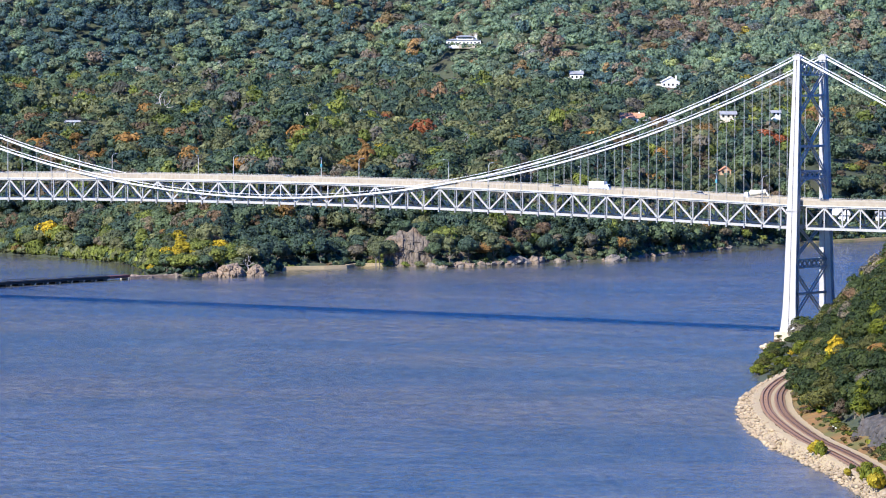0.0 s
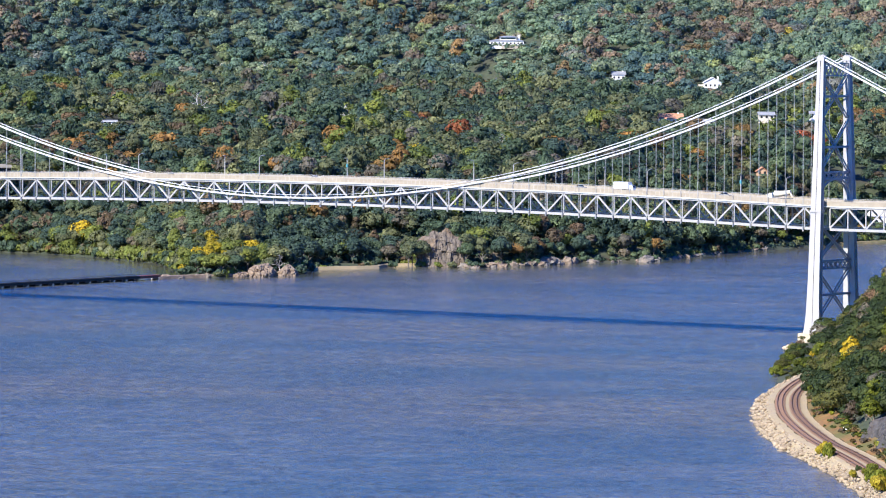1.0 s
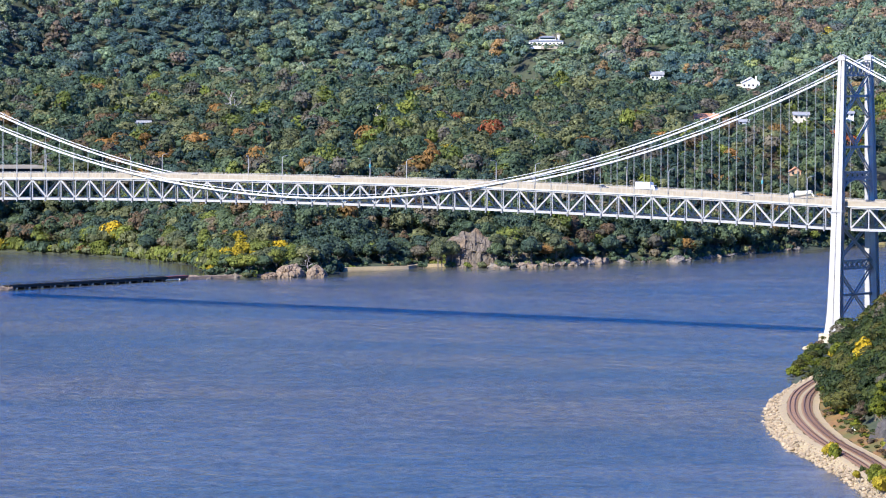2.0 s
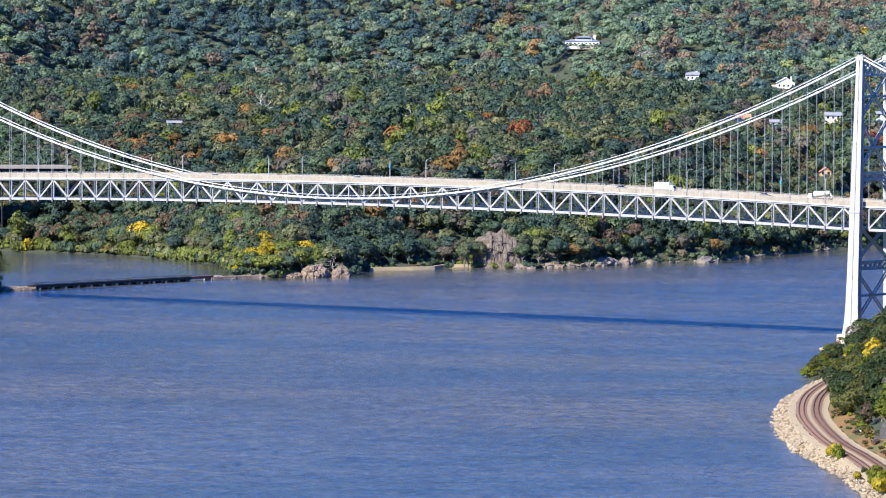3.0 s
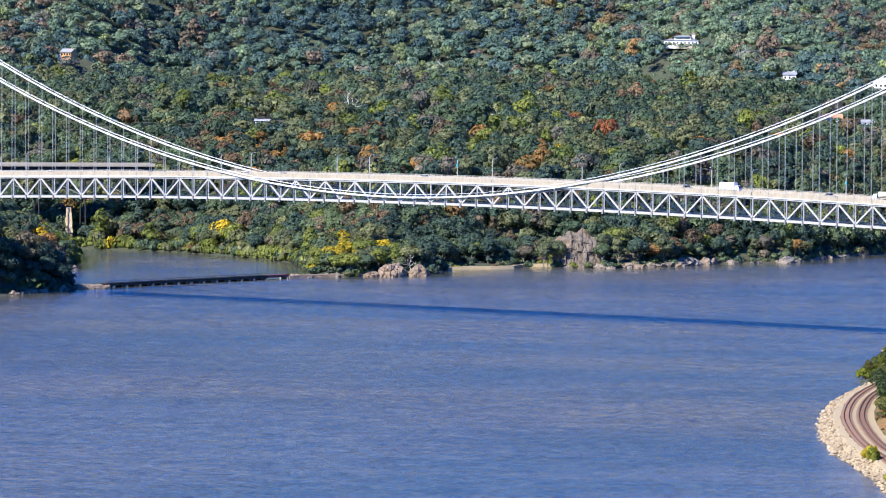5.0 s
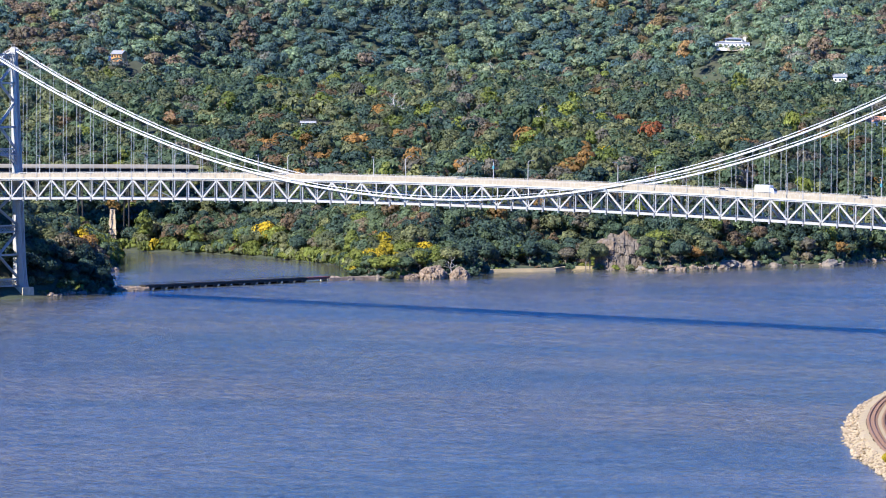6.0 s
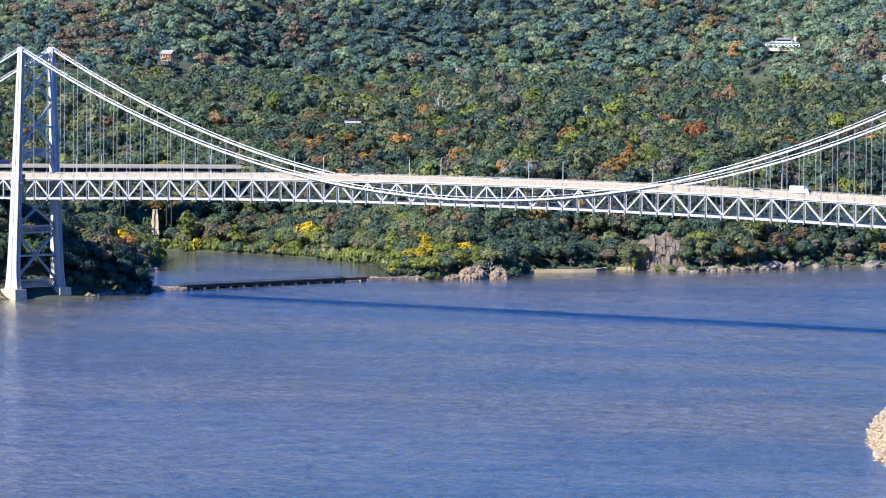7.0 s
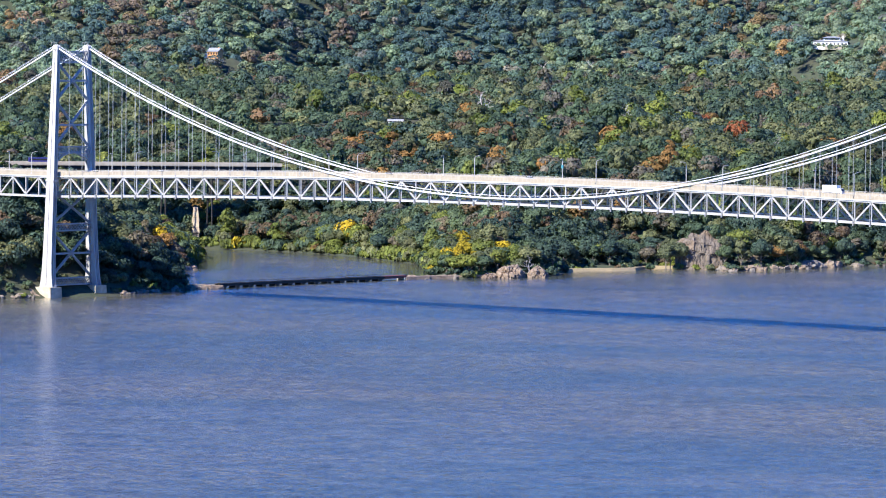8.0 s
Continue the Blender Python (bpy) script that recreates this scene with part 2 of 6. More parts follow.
def water_material():
    m = bpy.data.materials.new("river_water")
    m.use_nodes = True
    nt = m.node_tree
    b = nt.nodes["Principled BSDF"]
    pos = nt.nodes.new("ShaderNodeNewGeometry").outputs["Position"]

    def waves(scale, detail, rough, across, turn):
        mp = nt.nodes.new("ShaderNodeMapping")
        mp.vector_type = "TEXTURE"
        mp.inputs["Rotation"].default_value = (0, 0, radians(turn))
        mp.inputs["Scale"].default_value = (1 / across, 1, 1)
        nt.links.new(pos, mp.inputs[0])
        n = nt.nodes.new("ShaderNodeTexNoise")
        n.inputs["Scale"].default_value, n.inputs["Detail"].default_value, n.inputs["Roughness"].default_value = scale, detail, rough
        nt.links.new(mp.outputs[0], n.inputs["Vector"])
        return n.outputs["Fac"]

    # silty brown water, more of it in some drifts, that the sun lights from within; the blue is the sky's
    silt = waves(0.008, 5, 0.6, 0.36, 33)
    col = ramp(nt, silt, [(0.40, (0.064, 0.078, 0.080)), (0.60, (0.118, 0.112, 0.092))])
    # light and dark wave faces put into the colour, as flecks and fine dashes
    fleck = waves(0.085, 4, 0.7, 0.7, 37)
    col = mix(nt, 1.0, col, ramp(nt, fleck, [(0.36, (0.72, 0.74, 0.78)), (0.64, (1.28, 1.26, 1.22))]), "MULTIPLY")
    col = mix(nt, 1.0, col, ramp(nt, waves(0.30, 3, 0.7, 0.95, 37), [(0.36, (0.30, 0.34, 0.42)), (0.46, (0.98, 0.98, 0.98)), (0.66, (1.28, 1.30, 1.32))]), "MULTIPLY")
    nt.links.new(col, b.inputs["Base Color"])
    b.inputs["IOR"].default_value = 1.333
    b.inputs["Specular IOR Level"].default_value = 1.0
    # ripples, wind chop with crests across the wind, and gusts that roughen patches
    chop, ripple = waves(0.12, 3, 0.6, 0.9, 37), waves(0.36, 3, 0.6, 0.9, 40)
    add = nt.nodes.new("ShaderNodeMath")
    add.operation = "MULTIPLY_ADD"
    nt.links.new(chop, add.inputs[0])
    add.inputs[1].default_value = 2.2
    nt.links.new(ripple, add.inputs[2])
    bp = nt.nodes.new("ShaderNodeBump")
    bp.inputs["Distance"].default_value = 3.0
    gust = ramp(nt, waves(0.0075, 4, 0.6, 0.3, 36), [(0.35, (0.55,) * 3), (0.65, (1.0,) * 3)])
    lee = nt.nodes.new("ShaderNodeAttribute")           # sheltered, calmer water under the banks
    lee.attribute_name = "calm"
    nt.links.new(mix(nt, lee.outputs["Fac"], gust, (0.026, 0.026, 0.026)), bp.inputs["Strength"])
    nt.links.new(mix(nt, lee.outputs["Fac"], (0.2, 0.2, 0.2), (0.045, 0.045, 0.045)), b.inputs["Roughness"])
    nt.links.new(add.outputs[0], bp.inputs["Height"])
    nt.links.new(bp.outputs["Normal"], b.inputs["Normal"])
    return m


M_WATER = water_material()


# ---------------------------------------------------------------- mesh helpers
class Build:
    """Collects vertices and faces for one mesh."""

    def __init__(self):
        self.v, self.f = [], []

    def add(self, verts, faces):
        n = len(self.v)
        self.v += [tuple(p) for p in verts]
        self.f += [tuple(i + n for i in f) for f in faces]
        return self

    def box(self, x0, y0, z0, x1, y1, z1):
        v = [(x, y, z) for z in (z0, z1) for y in (y0, y1) for x in (x0, x1)]
        return self.add(v, [(0, 2, 3, 1), (4, 5, 7, 6), (0, 1, 5, 4), (2, 6, 7, 3), (0, 4, 6, 2), (1, 3, 7, 5)])

    def beam(self, p, q, w, h, side=(0, 1, 0), w2=None, h2=None):
        """A bar from p to q, w across along side, h across the other way; may taper."""
        p, q, s = Vector(p), Vector(q), Vector(side)
        d = (q - p).normalized()
        s = (s - d * s.dot(d)).normalized()
        u = s.cross(d)
        v = []
        for c, a, b in ((p, w, h), (q, w2 or w, h2 or h)):
            v += [c + s * i * a / 2 + u * j * b / 2 for i, j in ((-1, -1), (1, -1), (1, 1), (-1, 1))]
        return self.add(v, [(3, 2, 1, 0), (4, 5, 6, 7), (0, 1, 5, 4), (1, 2, 6, 5), (2, 3, 7, 6), (3, 0, 4, 7)])

    def tube(self, pts, r, n=6, r2=None):
        pts = [Vector(p) for p in pts]
        v, f = [], []
        for i, p in enumerate(pts):
            d = (pts[min(i + 1, len(pts) - 1)] - pts[max(i - 1, 0)]).normalized()
            a = d.orthogonal().normalized() if abs(d.z) > 0.9 else d.cross(Vector((0, 0, 1))).normalized()
            b = d.cross(a)
            rr = r if r2 is None else r + (r2 - r) * i / max(1, len(pts) - 1)
            v += [p + (a * math.cos(2 * math.pi * k / n) + b * math.sin(2 * math.pi * k / n)) * rr for k in range(n)]
        for i in range(len(pts) - 1):
            f += [(i * n + k, i * n + (k + 1) % n, (i + 1) * n + (k + 1) % n, (i + 1) * n + k) for k in range(n)]
        f += [tuple(range(n))[::-1], tuple((len(pts) - 1) * n + k for k in range(n))]
        return self.add(v, f)

    def prism(self, outline, y0, y1):
        """An outline in x and z, drawn out along y."""
        n = len(outline)
        v = [(x, y0, z) for x, z in outline] + [(x, y1, z) for x, z in outline]
        f = [tuple(range(n)), tuple(range(2 * n - 1, n - 1, -1))]
        f += [(i, i + n, (i + 1) % n + n, (i + 1) % n) for i in range(n)]
        return self.add(v, f)

    def mesh(self, name, mat, smooth=False):
        me = bpy.data.meshes.new(name)
        me.from_pydata(self.v, [], self.f)
        bm = bmesh.new()
        bm.from_mesh(me)
        bmesh.ops.recalc_face_normals(bm, faces=bm.faces)
        bm.to_mesh(me)
        bm.free()
        me.materials.append(mat)
        if smooth:
            me.shade_smooth()
        return me


def thing(name, label, category, place=(0, 0, 0), turn=0.0, group="", kind=""):
    ob = new(name)
    ob.matrix_world = pose(*place, 0, 0, turn)
    return tagged(ob, label, category, group, kind)


def part(name, build, mat, parent, label="", smooth=False):
    """Links a Build as one mesh object under a thing or a part."""
    ob = new(name, build.mesh(name, mat, smooth) if isinstance(build, Build) else build)
    ob.parent = parent
    return tagged(ob, label)


def solid(name, build, mat, label, category, group="", kind="", smooth=False):
    return tagged(new(name, build.mesh(name, mat, smooth)), label, category, group, kind)


def big_mesh(name, verts, faces, mat, smooth=False):
    """A large mesh straight from arrays; faces is an array of triangles or of quads."""
    me = bpy.data.meshes.new(name)
    n, k = faces.shape
    me.vertices.add(len(verts))
    me.vertices.foreach_set("co", np.asarray(verts, np.float32).ravel())
    me.loops.add(n * k)
    me.loops.foreach_set("vertex_index", faces.astype(np.int32).ravel())
    me.polygons.add(n)
    me.polygons.foreach_set("loop_start", np.arange(0, n * k, k, dtype=np.int32))
    me.update(calc_edges=True)
    me.validate()
    me.materials.append(mat)
    if smooth:
        me.shade_smooth()
    return me


# ---------------------------------------------------------------- lie of the land
EYE0 = np.array([1279.6, -1641.7])                     # the middle of the flight
AHEAD, ASIDE = np.array([-0.6027, 0.7980]), np.array([0.7980, 0.6027])
# shores, from south to north; the land lies west of the first and east of the second
WEST = np.array([(-330, -1500), (-290, -700), (-262, -250), (-251, -30), (-243.5, 6), (-246, 58), (-263, 92), (-300, 112), (-371, 185), (-380, 214),
                 (-468, 318), (-540, 370), (-535, 392), (-484, 398), (-435, 388), (-388, 367), (-349, 348), (-293, 290), (-257, 247), (-238, 255),
                 (-240, 283), (-224, 280), (-229, 307), (-252, 348), (-238, 374), (-250, 402), (-230, 426), (-202, 411), (-200, 443), (-193, 457),
                 (-197, 493), (-176, 535), (-189, 582), (-205, 693), (-212, 790), (-200, 900), (-170, 1400), (100, 2600)], float)
EAST = np.array([(1500, -1700), (700, -690), (579, -536), (520, -462), (475, -406), (443, -362), (414, -321), (386, -276), (366, -234), (316, -150), (262, -54),
                 (240, -14), (232, 14), (262, 70), (340, 160), (620, 420), (1500, 1250), (2300, 2600)], float)


def shore_distance(x, y, line, land_left):
    """Metres inland from a shore; negative over water."""
    best = np.full(x.shape, 1e9)
    for (ax, ay), (bx, by) in zip(line[:-1], line[1:]):
        ux, uy = bx - ax, by - ay
        k = np.clip(((x - ax) * ux + (y - ay) * uy) / (ux * ux + uy * uy), 0, 1)
        dx, dy = x - ax - k * ux, y - ay - k * uy
        d = np.hypot(dx, dy)
        near = d < best - 1e-6
        best = np.where(near, d, best)
    # inside or outside by crossings of a line going west (or east)
    inside = np.zeros(x.shape, int)
    for (ax, ay), (bx, by) in zip(line[:-1], line[1:]):
        hit = (ay <= y) != (by <= y)
        cx = ax + (y - ay) / (by - ay if by != ay else 1e-9) * (bx - ax)
        inside += hit & ((cx > x) if land_left else (cx < x))
    return np.where(inside % 2 == 1, best, -best)


def wob(x, y, size, seed=0.0):
    """Smooth waves of about one, for uneven ground."""
    a, b = x / size + seed, y / size - seed
    return 0.5 * (np.sin(a * 1.7 + np.sin(b * 1.3) * 1.4) + np.sin(b * 2.1 + 1.3 + np.sin(a * 0.9 + 2.0) * 1.7))


def hill_foot(aside):
    return np.interp(aside, [-500, -320, -250, -100, 20, 100, 170, 260, 500], [3600, 3680, 3820, 3905, 3890, 3800, 3560, 3480, 3380])


# house plots cut level into the slope: x, y, height, radius
PLOTS = ((-913, 1472, 104.6, 20), (-654, 1345, 76.6, 13), (-737, 1354, 81.2, 10), (-448, 982, 59.2, 16), (-434, 992, 58.8, 9), (-352, 926, 64.3, 11), (-330, 944, 65.7, 8),
         (-259, 771, 36.8, 9), (-1213, 1136, 93.6, 12), (-629, 656, 60.2, 9), (-239, 862, 6.4, 15), (-224, 889, 7.0, 10))


def ground_height(x, y):
    x, y = np.asarray(x, float), np.asarray(y, float)
    rel_x, rel_y = x - EYE0[0], y - EYE0[1]
    depth = rel_x * AHEAD[0] + rel_y * AHEAD[1]
    aside = rel_x * ASIDE[0] + rel_y * ASIDE[1]
    sw = shore_distance(x, y, WEST, True)
    bank = np.interp(sw, [-60, -8, 0, 8, 25, 60, 120, 250, 500, 1000, 2000], [-9, -3, 0.2, 4, 12, 26, 36, 44, 53, 64, 72])
    # a narrow railway shelf along the river and low flats up the creek
    shelf = (y > 240) & (y < 430)
    bank = np.where(shelf, np.interp(sw, [-60, -8, 0, 6, 18, 36, 60, 120, 250, 500, 1000, 2000], [-9, -3, 0.2, 2.4, 3.2, 13, 26, 36, 44, 53, 64, 72]), bank)
    # the land stands steeper north of the cliffs, and south of the creek
    north = np.interp(sw, [-60, -8, 0, 8, 25, 60, 120, 250, 500, 1000], [-9, -3, 0.2, 4, 15, 30, 46, 57, 63, 66])
    bank = bank + (north - bank) * np.clip((y - 520) / 130, 0, 1)
    south = np.interp(sw, [-60, -8, 0, 8, 25, 60, 120, 250, 500, 1000], [-9, -3, 0.2, 5, 17, 38, 54, 70, 80, 90])
    bank = bank + (south - bank) * np.clip((260 - y) / 60, 0, 1) * (sw > 0)
    # a steep spur, heightened to shade the bank, ends north of the west tower
    bank = bank + np.interp(sw, [0, 6, 20, 45, 120], [0, 1, 6, 9, 6]) * np.interp(y, [-200, -40, 20, 40], [0, 1, 1, 0])
    foot = hill_foot(aside)
    slope = np.interp(aside, [-500, -320, -100, 20, 100, 170, 260, 500], [0.28, 0.32, 0.36, 0.36, 0.33, 0.20, 0.15, 0.15])
    hill = 64 + np.minimum(slope * (depth - foot), 130 + 0.1 * (depth - foot))
    land_w = np.where((sw > 300) & (hill > bank), hill, bank)
    land_w = land_w + np.clip(sw / 60, 0, 1) * 1.6 * wob(x, y, 40) + np.clip(sw / 300, 0, 1) * 3.0 * wob(x, y, 140, 2.0) + np.clip((depth - foot) / 150, 0, 1) * (6.0 * wob(x, y, 90, 4.0) + 3.0 * wob(x, y, 38, 7.0))
    se = shore_distance(x, y, EAST, False)
    land_e = np.interp(se, [-60, -8, 0, 5, 16, 20, 23, 41, 80, 160, 400, 1200], [-9, -3, -0.2, 1.6, 2.0, 3.0, 5.2, 24, 60, 115, 200, 300])
    land_e = land_e + np.clip((se - 22) / 40, 0, 1) * 2.0 * wob(x, y, 30, 5.0)
    for px_, py_, pz_, pr_ in PLOTS:
        k = np.clip((2.3 * pr_ - np.hypot(x - px_, y - py_)) / (1.3 * pr_), 0, 1)
        land_w = land_w + (pz_ - land_w) * k * k * (3 - 2 * k)
    return np.maximum(land_w, land_e)


def ground_sheet():
    xs = np.concatenate([np.linspace(-6000, -2600, 12)[:-1], np.arange(-2600, -700, 40), np.arange(-700, 700, 9), np.arange(700, 2600, 60), np.linspace(2600, 7000, 10)])
    ys = np.concatenate([np.linspace(-6000, -1500, 12)[:-1], np.arange(-1500, -700, 40), np.arange(-700, 900, 9), np.arange(900, 3400, 30), np.linspace(3400, 7500, 14)])
    gx, gy = np.meshgrid(xs, ys)
    gz = ground_height(gx, gy)
    v = np.stack([gx, gy, gz], -1).reshape(-1, 3)
    n = len(xs)
    i = np.arange(len(ys) - 1)[:, None] * n + np.arange(n - 1)[None, :]
    f = np.stack([i, i + 1, i + n + 1, i + n], -1).reshape(-1, 4)
    return tagged(new("ground", big_mesh("ground", v, f, M_SOIL, True)), "dark green wooded river banks and hills", "ground", kind="structure")


ground_sheet()


def water_sheet():
    xs = np.concatenate([[-7000, -3000, -1200], np.arange(-700, 100, 10), np.arange(100, 700, 50), [1200, 3000, 8000]]).astype(float)
    ys = np.concatenate([[-7000, -2500, -900], np.arange(-300, 1000, 10), [1300, 2000, 3500, 8000]]).astype(float)
    gx, gy = np.meshgrid(xs, ys)
    n = len(xs)
    i = np.arange(len(ys) - 1)[:, None] * n + np.arange(n - 1)[None, :]
    me = big_mesh("water", np.stack([gx, gy, np.zeros_like(gx)], -1).reshape(-1, 3), np.stack([i, i + 1, i + n + 1, i + n], -1).reshape(-1, 4), M_WATER)
    off = -shore_distance(gx, gy, WEST, True)
    calm = np.clip(1.05 - off / 70, 0, 1) * (np.abs(gx) < 699)
    me.attributes.new("calm", "FLOAT", "POINT").data.foreach_set("value", calm.ravel().astype(np.float32))
    return tagged(new("water", me), "wide rippled blue-brown river below the bridge", "river", kind="structure")


water_sheet()


# ---------------------------------------------------------------- the suspension bridge
HALF, PANEL, NODES = 248.7, 7.772, 64
TRUSS_Y, CABLE_Y, BASE_Y = 8.26, 9.4, 14.0
SADDLE, CABLE_LOW = 107.2, 49.3


def chord_top(x):
    """The top chord's height: a slight hump over the river, level beyond the towers."""
    return 51.4 + 4.06 * (1 - min(1.0, abs(x) / HALF) ** 2)


def cable_height(x):
    if abs(x) <= HALF:
        return CABLE_LOW + (SADDLE - CABLE_LOW) * (x / HALF) ** 2
    return SADDLE - (abs(x) - HALF) * BACKSTAY


BACKSTAY = 0.46
DEPTH = 8.27
bridge = thing("suspension_bridge", "pale grey steel suspension bridge with a stiffening truss over the river", "bridge")


def chord_line(x0, x1, n, y, drop, w, h):
    """One unbroken bent bar."""
    xs = [x0 + (x1 - x0) * i / n for i in range(n + 1)]
    v = [(x, y + dy * w / 2, chord_top(x) - drop + dz * h / 2) for x in xs for dy, dz in ((-1, -1), (1, -1), (1, 1), (-1, 1))]
    f = [(i * 4 + k, i * 4 + (k + 1) % 4, i * 4 + 4 + (k + 1) % 4, i * 4 + 4 + k) for i in range(n) for k in range(4)]
    return Build().add(v, f + [(3, 2, 1, 0), tuple(4 * n + k for k in range(4))])


def truss(x0, n, y, direction):
    """One side of the truss: chords, and an upright and a diagonal at each panel."""
    frame_ob = part("stiffening_truss", chord_line(x0, x0 + direction * PANEL * n, n, y, 0, 0.75, 1.0), M_STEEL, bridge)
    part("bottom_chord", chord_line(x0, x0 + direction * PANEL * n, n, y, DEPTH, 0.75, 0.95), M_STEEL, frame_ob)
    for k in range(n + 1):
        x = x0 + direction * PANEL * k
        part("post", Build().beam((x, y, chord_top(x) - 0.5), (x, y, chord_top(x) - DEPTH + 0.47), 0.42, 0.48), M_STEEL, frame_ob)
        if k < n:
            x2 = x + direction * PANEL
            a, c = (0.5, DEPTH - 0.5) if k % 2 else (DEPTH - 0.5, 0.5)
            part("diagonal", Build().beam((x, y, chord_top(x) - a), (x2, y, chord_top(x2) - c), 0.5, 0.62), M_STEEL, frame_ob)
    return frame_ob


for y in (-TRUSS_Y, TRUSS_Y):
    truss(-HALF + 0.2, NODES, y, 1)
    truss(HALF + 3.5, 16, y, 1)
    truss(-HALF - 3.5, 16, y, -1)

# deck, floor beams, parapets and rails
END = HALF + 150
deck_x = [-END, -HALF - 3] + [-HALF + 2 * PANEL * i for i in range(33)] + [HALF + 3, END]


def deck_strip(y0, y1, low, high):
    v = [(x, y, chord_top(x) + d) for x in deck_x for y, d in ((y0, low), (y1, low), (y1, high), (y0, high))]
    n = len(deck_x) - 1
    f = [(i * 4 + k, i * 4 + (k + 1) % 4, i * 4 + 4 + (k + 1) % 4, i * 4 + 4 + k) for i in range(n) for k in range(4)]
    return Build().add(v, f + [(3, 2, 1, 0), tuple(4 * n + k for k in range(4))])


part("deck_slab", deck_strip(-7.8, 7.8, 0.52, 0.95), M_CONCRETE, bridge, "concrete deck slab")
part("roadway", deck_strip(-5.9, 5.9, 0.955, 1.02), M_ASPHALT, bridge, "dark asphalt roadway")
for s in (-1, 1):
    part("parapet", deck_strip(s * 8.75 - 0.16, s * 8.75 + 0.16, 0.55, 2.15), M_PARAPET, bridge, "beige concrete parapet")
    part("sidewalk", deck_strip(min(s * 5.92, s * 8.58), max(s * 5.92, s * 8.58), 0.956, 1.12), M_CONCRETE, bridge)
    posts = Build()
    for k in range(NODES * 4 + 1):
        x = -HALF + PANEL * k / 4
        posts.box(x - 0.14, s * 8.75 - 0.22, chord_top(x) + 0.5, x + 0.14, s * 8.75 + 0.22, chord_top(x) + 2.2)
    tagged(part("pilaster", posts, M_CONCRETE, bridge, "pale pilasters along the parapet"), kind="stuff")
    part("kerb_beam", deck_strip(s * 8.75 - 0.3, s * 8.75 + 0.3, 0.12, 0.5), M_CABLE, bridge, "white-painted edge beam")
    part("coping", deck_strip(s * 8.75 - 0.24, s * 8.75 + 0.24, 2.152, 2.3), M_CONCRETE, bridge, "pale concrete coping")
    rail = part("handrail", deck_strip(s * 8.75 - 0.06, s * 8.75 + 0.06, 2.55, 2.67), M_STEEL, bridge)
    posts = Build()
    for k in range(NODES * 2 + 1):
        x = -HALF + PANEL * k / 2
        posts.box(x - 0.07, s * 8.75 - 0.09, chord_top(x) + 2.15, x + 0.07, s * 8.75 + 0.09, chord_top(x) + 2.56)
    tagged(part("rail_post", posts, M_STEEL, rail), kind="stuff")
for k in range(NODES + 1):
    x = -HALF + PANEL * k
    z = chord_top(x)
    part("floor_beam", Build().beam((x, -TRUSS_Y + 0.4, z - 0.35), (x, TRUSS_Y - 0.4, z - 0.35), 0.4, 1.3, (1, 0, 0)), M_STEEL, bridge)
    if k % 2 == 0:
        part("bottom_strut", Build().beam((x, -TRUSS_Y + 0.4, z - DEPTH), (x, TRUSS_Y - 0.4, z - DEPTH), 0.35, 0.5, (1, 0, 0)), M_STEEL, bridge)
    if k < NODES:
        s = 1 if k % 2 else -1
        x2 = x + PANEL
        part("lateral_brace", Build().beam((x, s * (TRUSS_Y - 0.5), z - DEPTH), (x2, -s * (TRUSS_Y - 0.5), chord_top(x2) - DEPTH), 0.3, 0.3), M_STEEL, bridge)

# main cables, bands, hand ropes and hangers
for s in (-1, 1):
    y = s * CABLE_Y
    xs = [-END] + [-HALF + 2 * HALF * i / 96 for i in range(97)] + [END]
    cable = part("main_cable", Build().tube([(x, y, cable_height(x)) for x in xs], 0.36, 8), M_CABLE, bridge, "white-painted main cable", True)
    for dy in (-0.45, 0.45):
        part("hand_rope", Build().tube([(x, y + dy, cable_height(x) + 1.25) for x in xs], 0.07, 4), M_CABLE, cable)
    for k in range(1, NODES):
        x = -HALF + PANEL * k
        zc, zb = cable_height(x), chord_top(x) - DEPTH - 0.9
        band = part("cable_band", Build().tube([(x - 0.5, y, cable_height(x - 0.5)), (x + 0.5, y, cable_height(x + 0.5))], 0.47, 8), M_CABLE, cable)
        b = Build()
        for dx in (-0.13, 0.13):
            b.tube([(x + dx, y, zc - 0.3), (x + dx, y, max(zb, min(zc - 0.5, zb)))], 0.047, 5)
        part("hanger", b, M_ROPE, bridge)
        part("hanger_socket", Build().beam((x, y + (0.35 if s < 0 else -0.35), chord_top(x) - DEPTH + 0.6), (x, y + (0.35 if s < 0 else -0.35), chord_top(x) - DEPTH - 1.15), 0.55, 0.5), M_STEEL, bridge)
        part("socket_bracket", Build().beam((x, s * (TRUSS_Y + 0.3), chord_top(x) - DEPTH), (x, s * (CABLE_Y - 0.1), chord_top(x) - DEPTH), 0.4, 0.4, (1, 0, 0)), M_STEEL, bridge)


# ---------------------------------------------------------------- towers
M_SLOT_SHADE = material("leg_slot_shade", (0.05, 0.055, 0.06), (0.10, 0.10, 0.11), 0.6, 0.8)


def leg_y(z):
    """How far a leg's middle stands from the centre line; the legs spread towards the water."""
    return CABLE_Y + (BASE_Y - CABLE_Y) * max(0.0, 1 - z / 107)


def leg_width(z):
    return float(np.interp(z, [4.4, 6, 10, 14, 25, 36, 52, 80, 107], [7.8, 7.0, 6.0, 5.5, 4.9, 4.7, 4.3, 3.5, 2.7]))


def leg_depth(z):
    return 0.85 + 0.5 * (1 - z / 107)


